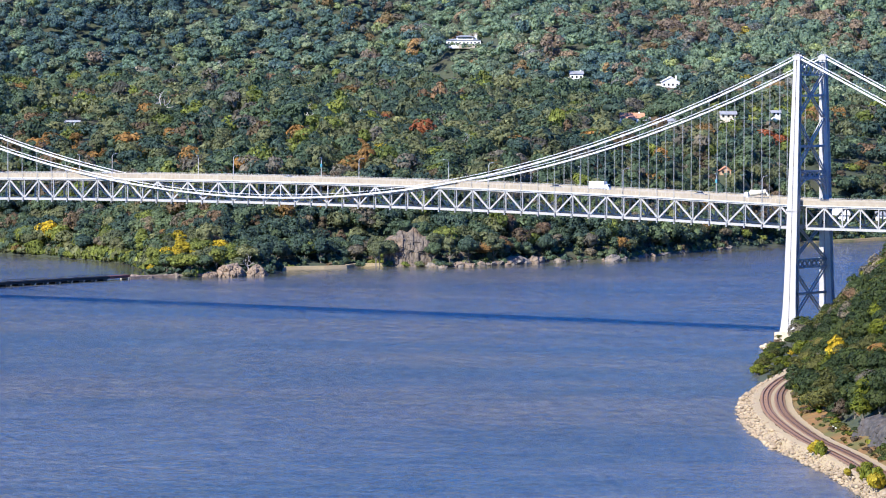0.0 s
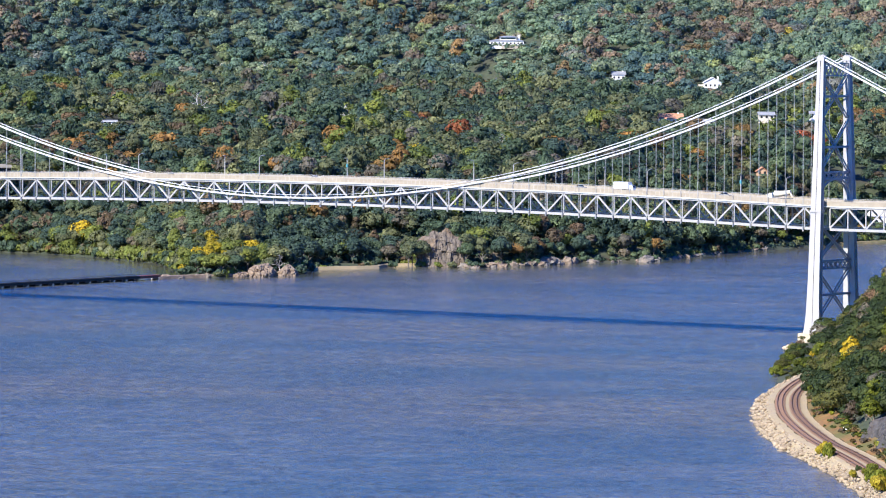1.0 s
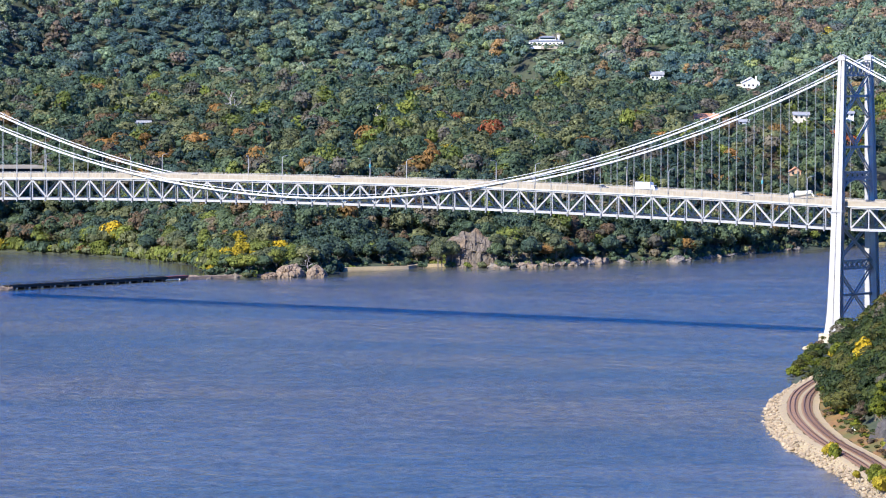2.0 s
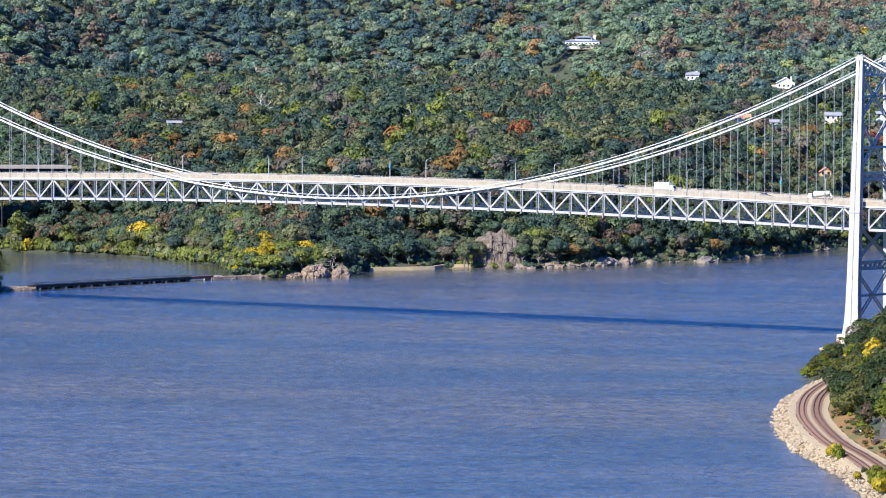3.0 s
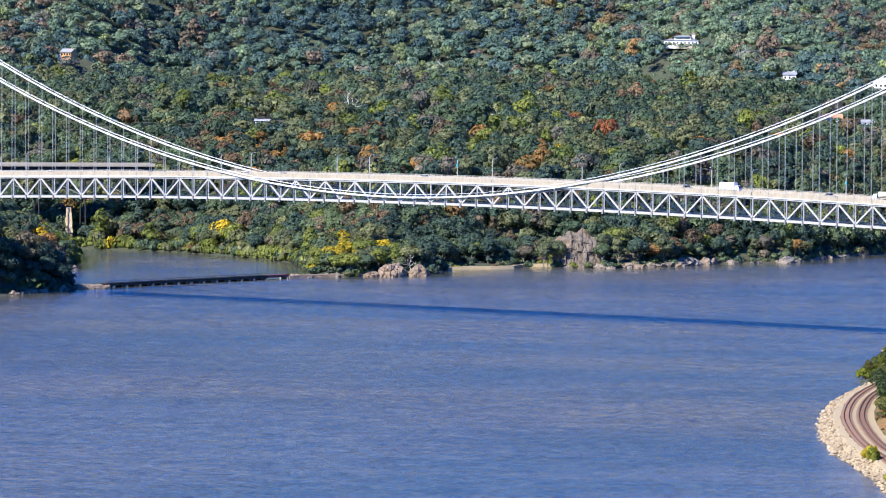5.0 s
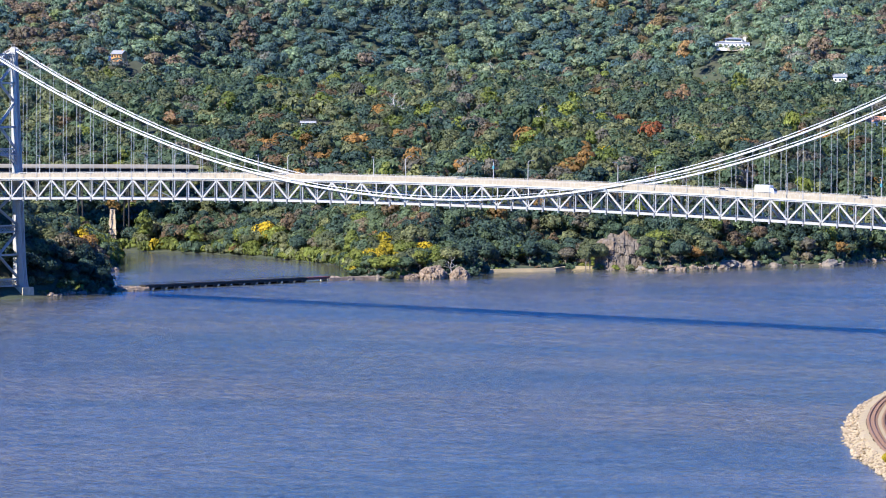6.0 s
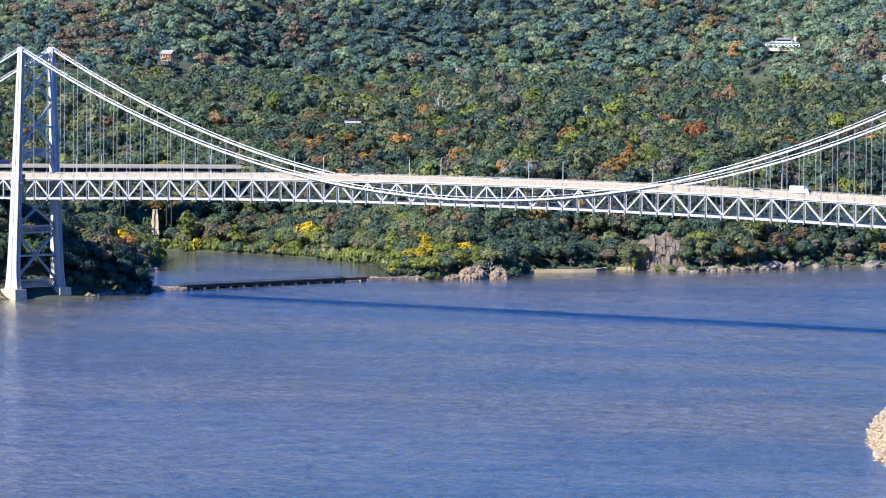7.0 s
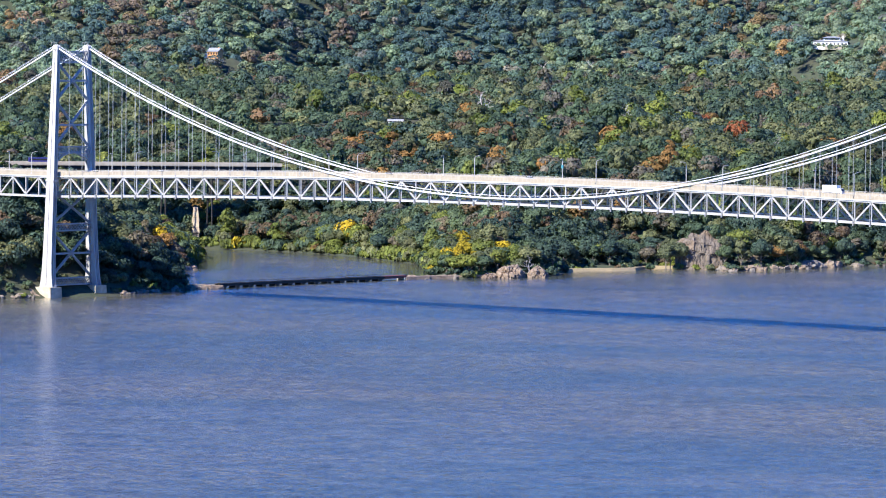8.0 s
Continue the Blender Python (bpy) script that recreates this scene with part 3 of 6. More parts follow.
def tower(x, label):
    t = thing("bridge_tower", label, "bridge tower", (x, 0, 0))
    levels = [4.4, 6, 8, 11, 14, 19, 25, 34, 43, 52, 63, 74, 85, 96, 106.2]
    for s in (-1, 1):
        b = Build()
        rows = []
        for z in levels:
            w, d, y = leg_width(z) / 2, leg_depth(z), s * leg_y(z)
            g = 0.16                                        # a narrow slot up the middle of both faces
            ch = min(0.7, 0.3 * w)                          # two deep channels in each end face
            end = [(w, -d), (w, -0.55 * d), (w - ch, -0.55 * d), (w - ch, -0.12 * d), (w, -0.12 * d), (w, 0.12 * d), (w - ch, 0.12 * d), (w - ch, 0.55 * d), (w, 0.55 * d), (w, d)]
            side = [(g, d), (g, d - 0.5), (-g, d - 0.5), (-g, d)]
            rows.append([(px_, y + py_, z) for px_, py_ in end + side + [(-q[0], -q[1]) for q in end + side]])
        n = len(rows[0])
        f = [(i * n + k, i * n + (k + 1) % n, (i + 1) * n + (k + 1) % n, (i + 1) * n + k) for i in range(len(rows) - 1) for k in range(n)]
        f += [tuple(range(n))[::-1], tuple((len(rows) - 1) * n + k for k in range(n))]
        b.add([p for r in rows for p in r], f)
        leg = part("leg", b, M_TOWER, t, "pale grey riveted steel leg")
        # rungs across the slot leave a column of small square holes
        for face in (-1, 1):
            rungs, back = Build(), Build()
            for z in np.arange(6, 104, 0.92):
                if int(z / 0.92) % 9:
                    yy = s * leg_y(z) + face * (leg_depth(z) - 0.12)
                    rungs.box(-0.16, yy - 0.1, z, 0.16, yy + 0.1, z + 0.42)
            # a dark strip inside the slot stands for the shade in the holes
            for za, zb in zip(levels[1:-1], levels[2:]):
                back.beam((0, s * leg_y(za) + face * (leg_depth(za) - 0.46), za), (0, s * leg_y(zb) + face * (leg_depth(zb) - 0.46), zb), 0.06, 0.31, (0, 1, 0))
            tagged(part("rung", rungs, M_TOWER, leg), kind="stuff")
            part("opening", back, M_SLOT_SHADE, leg, "dark strip for the shade in the leg's slot behind its rungs")
        part("saddle", Build().prism([(-1.7, 106.2), (1.7, 106.2), (1.6, 107.4), (0.8, 108.2), (-0.8, 108.2), (-1.6, 107.4)], s * CABLE_Y - 1.1, s * CABLE_Y + 1.1), M_TOWER, leg, "cable saddle housing")
        walk_rail = Build()
        for px_ in (-1.6, 0, 1.6):
            walk_rail.box(px_ - 0.05, s * CABLE_Y - 1.6, 108.2, px_ + 0.05, s * CABLE_Y - 1.5, 109.3)
        walk_rail.box(-1.6, s * CABLE_Y - 1.6, 109.25, 1.6, s * CABLE_Y - 1.5, 109.33)
        part("saddle_railing", walk_rail, M_STEEL, leg)
        part("belt", Build().box(-leg_width(52) / 2 - 0.25, s * leg_y(51) - 1.5, 49.6, leg_width(52) / 2 + 0.25, s * leg_y(51) + 1.5, 50.5), M_TOWER, leg)
    def yin(z):
        return leg_y(z) - 0.8
    def lattice(z0, z1, n, name="strut"):
        for px_ in (-0.8, 0.8):
            strut = part(name, Build().beam((px_, -yin(z1), z1), (px_, yin(z1), z1), 0.6, 0.5, (1, 0, 0)), M_STEEL, t)
            part("flange", Build().beam((px_, -yin(z0), z0), (px_, yin(z0), z0), 0.6, 0.5, (1, 0, 0)), M_STEEL, strut)
            w = 2 * yin(z0)
            b = Build()
            for i in range(n):
                ya, yb = -w / 2 + w * i / n, -w / 2 + w * (i + 1) / n
                b.beam((px_, ya, z0), (px_, yb, z1), 0.3, 0.26, (1, 0, 0))
                b.beam((px_, ya, z1), (px_, yb, z0), 0.3, 0.26, (1, 0, 0))
            tagged(part("lacing", b, M_STEEL, strut), kind="stuff")
    lattice(100.6, 105.2, 6, "top_strut")
    lattice(28.3, 31.2, 7)
    lattice(5.0, 8.0, 8, "base_strut")
    lattice(62.0, 64.4, 6, "portal_strut")
    for z in (92.8, 73.8, 18.5):
        part("cross_strut", Build().beam((0, -yin(z), z), (0, yin(z), z), 1.4, 0.8, (1, 0, 0)), M_STEEL, t)
    for za, zb in ((84.6, 100.6), (64.4, 84.0), (31.2, 45.5), (8.0, 28.3)):
        for s in (-1, 1):
            for px_ in (-0.55, 0.55):
                part("brace", Build().beam((px_, -s * yin(za), za), (px_, s * yin(zb), zb), 0.4, 0.48, (1, 0, 0)), M_STEEL, t)
    # arched portal over the roadway
    b = Build()
    arc = [(yin(58) * math.cos(a), 55.5 + 6.3 * math.sin(a)) for a in np.linspace(math.pi, 0, 15)]
    for (ya, za), (yb, zb) in zip(arc[:-1], arc[1:]):
        for px_ in (-1.0, 1.0):
            b.beam((px_, ya, za), (px_, yb, zb), 0.5, 0.5, (1, 0, 0))
            if abs(yb) > 1:
                b.beam((px_, yb, zb), (px_, yb, 62), 0.3, 0.3, (1, 0, 0))
    part("portal_arch", b, M_STEEL, t)
    for s in (-1, 1):
        y = s * leg_y(4)
        pier = Build()
        v = [(sx * (5.1 - (0.35 if z else 0)), y + sy * (3.7 - (0.3 if z else 0)), 4.4 if z else -4) for z in (0, 1) for sx, sy in ((-1, -1), (1, -1), (1, 1), (-1, 1))]
        pier.add(v, [(3, 2, 1, 0), (4, 5, 6, 7), (0, 1, 5, 4), (1, 2, 6, 5), (2, 3, 7, 6), (3, 0, 4, 7)])
        part("pier", pier, M_PIER, t, "tan stone pier standing in the river")
    return t


tower(-HALF, "tall pale grey steel bridge tower on the west shore")
tower(HALF, "tall pale grey steel bridge tower beside the railway shore")


# ---------------------------------------------------------------- woods
rng = np.random.default_rng(7)


def ico(level):
    bm = bmesh.new()
    bmesh.ops.create_icosphere(bm, subdivisions=level, radius=1)
    v = np.array([p.co[:] for p in bm.verts])
    f = np.array([[p.index for p in q.verts] for q in bm.faces])
    bm.free()
    return v, f


ICO1, ICO2 = ico(1), ico(2)


def crown_arrays(r, shape="broad", lumps=5, leaves=120, leaf=(0.07, 0.13), boughs=False):
    """One crown, about one metre in radius and standing on z = 0: a dome of boughs hung with loose sprays of leaves. Triangles."""
    mid, size, spread = {"broad": (0.64, (0.66, 0.66, 0.50), (0.30, 0.46)), "tall": (0.98, (0.42, 0.42, 0.80), (0.22, 0.36)),
                         "bush": (0.30, (0.68, 0.68, 0.34), (0.22, 0.36))}[shape]
    size = np.array(size) * r.uniform(0.84, 1.12, 3)
    iv, jf = ICO2 if boughs else ICO1
    core = iv * size * (0.45 if shape == "tall" else 0.58 if leaves < 100 else 0.68) * (1 + r.uniform(-0.12, 0.12, (len(iv), 1))) + np.array([0, 0, mid])
    vs, fs, n = [core], [jf], len(iv)
    cents, rads = [], []
    for i in range(lumps):
        a, up = i * 2.4 + r.uniform(0, 1.6), r.uniform(-0.3, 1.0)
        w = math.sqrt(max(0.0, 1 - up * up)) * r.uniform(0.8, 1.1)
        cents.append(np.array([w * math.cos(a), w * math.sin(a), up]) * size * 0.84 + np.array([0, 0, mid]))
        rads.append(r.uniform(*spread))
    cents, rads = np.array(cents), np.array(rads)
    flat = np.array([1, 1, 0.78])
    if boughs:
        for c, q in zip(cents, rads):
            vs.append(ICO1[0] * (q * 0.82 * (1 + r.uniform(-0.15, 0.15, (12, 1)))) * flat + c)
            fs.append(ICO1[1] + n)
            n += 12
    # sprays on the outside of the boughs, facing outwards and up
    m = leaves * 4
    k = r.choice(lumps, m, p=rads ** 2 / (rads ** 2).sum())
    d = r.normal(size=(m, 3))
    d[:, 2] = np.where(r.uniform(size=m) < 0.7, np.abs(d[:, 2]), d[:, 2])
    d /= np.linalg.norm(d, axis=1)[:, None]
    p = cents[k] + d * flat * (rads[k] * r.uniform(0.86, 1.13, m))[:, None]
    gap = np.linalg.norm((p[:, None, :] - cents[None]) / flat, axis=2) / rads[None]
    inside = (np.where(np.arange(lumps)[None] == k[:, None], 9, gap) < 0.82).any(1) | (np.linalg.norm((p - np.array([0, 0, mid])) / size, axis=1) < (0.5 if shape == "tall" else 0.7))
    keep = np.flatnonzero(~inside)[:leaves]
    p, d = p[keep], d[keep]
    out = (p - np.array([0, 0, mid])) / size
    nrm = d + 0.55 * out / np.linalg.norm(out, axis=1)[:, None] + np.array([0, 0, 0.15]) + r.normal(size=p.shape) * 0.40
    nrm /= np.linalg.norm(nrm, axis=1)[:, None]
    t = np.cross(nrm, r.normal(size=p.shape))
    t /= np.linalg.norm(t, axis=1)[:, None]
    b = np.cross(nrm, t)
    s = r.uniform(*leaf, (len(p), 1))
    q = r.uniform(0.7, 1.35, (3, len(p), 1))
    tri = np.stack([p - t * s * q[0] - b * s * 0.55, p + t * s * q[1] - b * s * 0.6, p + b * s * q[2] * 1.1], 1).reshape(-1, 3)
    vs.append(tri)
    fs.append(np.arange(len(tri)).reshape(-1, 3) + n)
    v = np.concatenate(vs)
    v[:, :2] += r.uniform(-0.12, 0.12, 2) * v[:, 2:]
    return v, np.concatenate(fs)


FAR_CROWNS = [crown_arrays(np.random.default_rng(i), "tall" if i % 6 == 5 else "broad", 7 + i % 4, 280, (0.062, 0.115)) for i in range(18)]
LITE_CROWNS = [crown_arrays(np.random.default_rng(40 + i), "broad", 6, 75, (0.14, 0.24)) for i in range(6)]
BANK_CROWNS = [crown_arrays(np.random.default_rng(130 + i), "tall" if i % 4 == 3 else "broad", 9 + i % 4, 420, (0.052, 0.10)) for i in range(10)]
BUSHES = [crown_arrays(np.random.default_rng(60 + i), "bush", 6, 150, (0.09, 0.17)) for i in range(6)]
LOW_BUSHES = [crown_arrays(np.random.default_rng(70 + i), "bush", 6, 100, (0.11, 0.2)) for i in range(5)]


def scatter(name, spots, mat, crowns, label, category):
    """Many far crowns joined into one mesh. spots: rows of x, y, z, radius, height factor."""
    vs, fs, tone, n = [], [], [], 0
    for i, (x, y, z, r, h) in enumerate(spots):
        v, f = crowns[int(rng.integers(len(crowns)))]
        a = rng.uniform(0, 6.28)
        c, s = math.cos(a) * r, math.sin(a) * r
        w = np.stack([v[:, 0] * c - v[:, 1] * s + x, v[:, 0] * s + v[:, 1] * c + y, v[:, 2] * r * h + z], -1)
        vs.append(w)
        fs.append(f + n)
        tone.append(np.full(len(v), min(1, max(0.03, 0.5 + 0.22 * wob(x, y, 70, 3.0) + rng.uniform(-0.36, 0.36))), np.float32))
        n += len(v)
    if vs:
        me = big_mesh(name, np.concatenate(vs), np.concatenate(fs), mat, True)
        me.attributes.new("tree_tone", "FLOAT", "POINT").data.foreach_set("value", np.concatenate(tone))
        return tagged(new(name, me), label, category, kind="stuff")


def to_world(depth, aside):
    return EYE0[0] + depth * AHEAD[0] + aside * ASIDE[0], EYE0[1] + depth * AHEAD[1] + aside * ASIDE[1]


def to_flight(x, y):
    rx, ry = np.asarray(x, float) - EYE0[0], np.asarray(y, float) - EYE0[1]
    return rx * AHEAD[0] + ry * AHEAD[1], rx * ASIDE[0] + ry * ASIDE[1]


# x, y, radius kept free of trees: about the houses and before them
CLEARINGS = [(x + 0.6 * k * r, y - 0.8 * k * r, r * (0.85 - 0.12 * k)) for x, y, z, r in PLOTS for k in ((0.0, 0.3) if r > 18 else (0.0, 0.8))]


def band_spots(d0, d1, step, half_angle, radius, keep=1.0):
    """Jittered tree places in a stretch of the woods."""
    out = []
    nd = int((d1 - d0) / step)
    for i in range(nd):
        d = d0 + (i + 0.5) * step
        wide = d * math.tan(radians(half_angle))
        m = int(2 * wide / step)
        a = -wide + (np.arange(m) + 0.5 + (i % 2) * 0.5) * step + rng.uniform(-0.42, 0.42, m) * step
        dd = d + rng.uniform(-0.42, 0.42, m) * step
        x, y = to_world(dd, a)
        out.append(np.stack([x, y, radius[0] + (radius[1] - radius[0]) * rng.uniform(0, 1, m) ** 1.25, rng.uniform(0.75, 1.25, m)], -1))
    p = np.concatenate(out)
    p = p[rng.uniform(size=len(p)) < keep]
    sw = shore_distance(p[:, 0], p[:, 1], WEST, True)
    p, sw = p[sw > 3.0], sw[sw > 3.0]
    for cx, cy, cr in CLEARINGS:
        ok = np.hypot(p[:, 0] - cx, p[:, 1] - cy) > cr
        p, sw = p[ok], sw[ok]
    return p, sw


def kinds_by_place(p, weights, patch=60.0, seed=0.0):
    """Picks a kind of leaf for each tree, in loose drifts."""
    names = list(weights)
    w = np.array([weights[k] for k in names], float)
    drift = np.stack([wob(p[:, 0], p[:, 1], patch, seed + 3.1 * i) for i in range(len(names))], -1)
    score = np.log(w)[None, :] + 1.3 * drift + rng.gumbel(size=(len(p), len(names)))
    kind = np.array(names, dtype="U8")[np.argmax(score, axis=1)]
    for k, x, y, r in DRIFTS_FLATS + DRIFTS_HILL:
        kind[(np.hypot(p[:, 0] - x, (p[:, 1] - y) * 0.8) < r * rng.uniform(0.6, 1.15, len(p))) & (rng.uniform(size=len(p)) < (0.95 if k == "red" else 0.45))] = k
    return kind


# drifts of one colour: kind, x, y, radius
DRIFTS_FLATS = (("orange", -564, 556, 20), ("orange", -521, 553, 17), ("red", -503, 605, 7), ("orange", -459, 570, 12), ("orange", -439, 532, 12), ("lime", -425, 593, 22),
                ("lime", -589, 676, 9), ("yellow", -319, 545, 8), ("lime", -400, 610, 14), ("red", -464, 718, 9), ("red", -376, 659, 8), ("brown", -420, 743, 26), ("rust", -467, 753, 16),
                ("lime", -494, 699, 12), ("deep", -449, 829, 30), ("lime", -462, 455, 14), ("yellow", -486, 955, 11), ("lime", -535, 1056, 26), ("red", -313, 911, 8), ("orange", -336, 914, 12),
                ("orange", -272, 928, 14), ("deep", -293, 985, 20), ("rust", -764, 576, 20), ("orange", -804, 768, 14))
DRIFTS_HILL = (("rust", -1276, 1344, 16), ("rust", -1226, 1216, 18), ("deep", -1265, 1337, 44), ("deep", -1233, 1446, 50), ("deep", -1123, 1545, 40), ("lime", -1043, 1533, 20), ("orange", -821, 1400, 16),
               ("rust", -815, 1441, 20), ("rust", -794, 1549, 34), ("orange", -752, 1458, 18), ("orange", -733, 1474, 14), ("rust", -786, 1646, 50), ("rust", -695, 1616, 46), ("rust", -745, 1540, 34),
               ("rust", -649, 1303, 26), ("deep", -703, 1418, 24), ("rust", -608, 1493, 26), ("orange", -1369, 1097, 16), ("orange", -1392, 1103, 14), ("rust", -1297, 1147, 26), ("deep", -1324, 1116, 26),
               ("orange", -1095, 1031, 12), ("lime", -1214, 1113, 18), ("brown", -640, 1560, 30))


# how high the land with its trees stands against the river side, going inland: what stands lower lies in dead ground
RIDGE_A = np.linspace(-0.16, 0.16, 200)
RIDGE_D = np.arange(2100, 4460, 14.0)
_x, _y = to_world(RIDGE_D[None, :] + 0 * RIDGE_A[:, None], RIDGE_D[None, :] * RIDGE_A[:, None])
_g = ground_height(_x, _y)
RIDGE = np.maximum.accumulate((np.where(_g > 0.5, _g + 10, 0) - 118) / RIDGE_D[None, :], axis=1)


def in_front(p, z):
    """Trees whose crowns rise over the woods before them; the others stand in dead ground and are built lighter."""
    d, a = to_flight(p[:, 0], p[:, 1])
    i = np.clip(((a / d + 0.16) / 0.32 * 199).round().astype(int), 0, 199)
    j = np.clip(((d - 26 - 2100) / 14).astype(int), 0, len(RIDGE_D) - 1)
    return (z + 1.75 * p[:, 2] * p[:, 3] - 118) / d > RIDGE[i, j]


# the viaduct and its stone pier also stand clear of the trees
OPEN_VIEWS = tuple((-600 + 8.3 * i, 316 + 11.5 * i, 40.5, 8) for i in range(11)) + ((-548, 401, 8, 5),)


def keep_views(p, lift):
    """Trees on the slope below a house are cut low, so that it looks out over the river."""
    d, a = to_flight(p[:, 0], p[:, 1])
    z = ground_height(p[:, 0], p[:, 1])
    p = p.copy()
    for x, y, base, r in PLOTS + OPEN_VIEWS:
        hd, ha = to_flight(x, y)
        run = hd - d
        top = base + 0.6 + (118 - base) * run / hd
        low = (run > 0) & (run < (70 if r > 18 else 420)) & (np.abs(a - ha * d / hd) < r * 1.05)
        fit = (top - z) / (lift + 1.3 * p[:, 3])
        p[:, 2] = np.where(low, np.minimum(p[:, 2], np.maximum(fit, 2.2)), p[:, 2])
    return p


def woods(title, p, weights, lift, crowns, patch=60.0, seed=0.0, leafset=LEAF):
    p = keep_views(p, lift)
    kind = kinds_by_place(p, weights, patch, seed)
    z = ground_height(p[:, 0], p[:, 1])
    front = in_front(p, z)
    hue = {"deep": "dark green", "green": "green", "olive": "olive green", "lime": "yellow-green", "yellow": "yellow", "orange": "orange", "rust": "rust-coloured", "red": "red", "brown": "bare greyish"}
    for k in hue:
        for sel, shapes in (((kind == k) & front, crowns), ((kind == k) & ~front, LITE_CROWNS)):
            if sel.any():
                spots = np.stack([p[sel, 0], p[sel, 1], z[sel] + lift * p[sel, 2], p[sel, 2], p[sel, 3]], -1)
                scatter("woods", spots, leafset[k], shapes, title % hue[k], "woods")


# the far hillside, the flats before it, and the bank across the river
p, sw = band_spots(3380, 4130, 9.9, 7.9, (4.4, 9.6))
d, a = to_flight(p[:, 0], p[:, 1])
g = ground_height(p[:, 0], p[:, 1])
p = p[(d > hill_foot(a) - 70) & (g < 137) & (sw > 200)]
d, a = to_flight(p[:, 0], p[:, 1])
outer = (a > 60 + 40 * wob(p[:, 0], p[:, 1], 120, 1.0)) | (a < -200 + 40 * wob(p[:, 0], p[:, 1], 120, 5.0))
woods("%s autumn trees on the far hillside's shoulders", p[outer], dict(deep=2.2, green=3.6, olive=2.4, lime=0.25, orange=0.22, rust=0.7, brown=0.5, yellow=0.02), 0.35, FAR_CROWNS, 70, 0.0, LEAF_HAZY)
woods("%s autumn trees on the far hillside", p[~outer], dict(deep=2.6, green=4.6, olive=2.8, lime=0.35, orange=0.08, rust=0.22, brown=0.2, yellow=0.02), 0.35, FAR_CROWNS, 90, 0.0, LEAF_HAZY)
p, sw = band_spots(2960, 3860, 13.0, 7.9, (5.0, 10.5))
d, a = to_flight(p[:, 0], p[:, 1])
p = p[d < hill_foot(a) - 40]
woods("%s autumn trees on the wooded flats", p, dict(deep=2.0, green=4.0, olive=3.0, lime=0.5, orange=0.08, rust=0.25, brown=0.4), 0.5, FAR_CROWNS, 80, 1.0)
p, sw = band_spots(2380, 2960, 10.4, 8.3, (4.8, 9.8))
p = p[sw > 46]
woods("%s autumn trees on the river bank", p, dict(deep=2.0, green=3.6, olive=2.8, lime=0.7, orange=0.2, rust=0.4, brown=0.5, red=0.012, yellow=0.04), 0.5, FAR_CROWNS, 55, 2.0)

# low growth about the houses
shrubs = {}
for x, y, z, r in PLOTS:
    for i in range(int(8 + r * 2.4)):
        k, s = rng.uniform(0.8, 3.0) * r, rng.uniform(-1.1, 1.1)
        qx, qy = x + k * math.sin(s + 0.64), y - k * math.cos(s + 0.64)
        shrubs.setdefault(("green", "olive", "deep", "lime")[int(rng.choice(4, p=[0.4, 0.3, 0.25, 0.05]))], []).append(
            (qx, qy, float(ground_height(np.array([qx]), np.array([qy]))[0]) - 0.2, rng.uniform(1.8, 3.4), rng.uniform(0.8, 1.1)))
for k, rows in shrubs.items():
    scatter("woods", rows, LEAF_HAZY[k], BUSHES, "low garden shrubs and saplings about the hillside houses", "shrubs")


# ---------------------------------------------------------------- trees that stand singly
def bush_or_tree(kind, shape, seed, label, category="tree", lumps=11, leaves=620, leafset=None):
    """A tree of about one metre crown radius, scaled when it is planted: trunk with limbs, and a crown."""
    r = np.random.default_rng(seed)
    t = thing("tree" if category == "tree" else "bush", label, category, (0, 0, -500))
    lift = 0.75 if shape != "bush" else 0.05
    b = Build()
    b.tube([(0, 0, -0.3), (0.02, 0.01, lift * 0.6), (0.05, -0.03, lift + 0.5)], 0.075, 6, 0.03)
    for i in range(4 if shape != "bush" else 3):
        a, h = i * 1.7 + r.uniform(0, 1), lift * r.uniform(0.6, 1.1)
        q = (0.5 * math.cos(a), 0.5 * math.sin(a), h + r.uniform(0.3, 0.6))
        b.tube([(0.02, 0, h), (q[0] * 0.5, q[1] * 0.5, (h + q[2]) / 2 + 0.05), q], 0.035, 5, 0.01)
    part("trunk", b, M_BARK, t)
    v, f = crown_arrays(r, shape, lumps, leaves, (0.05, 0.10), True)
    v = v + np.array([0, 0, lift])
    leafset = leafset or LEAF
    part("crown", big_mesh("crown", v, f, leafset[kind], True), leafset[kind], t)
    return t


def plant(proto, x, y, r, tall=1.0, sink=0.0, group="", base=None):
    z = float(ground_height(np.array([x]), np.array([y]))[0] if base is None else base) - sink
    m = pose(x, y, max(z, 0.0), 0, 0, float(rng.uniform(0, 360))) @ Matrix.Diagonal((r, r, r * tall, 1))
    ob = copy_thing(proto, m)
    if group:
        ob["group"] = group
    return ob


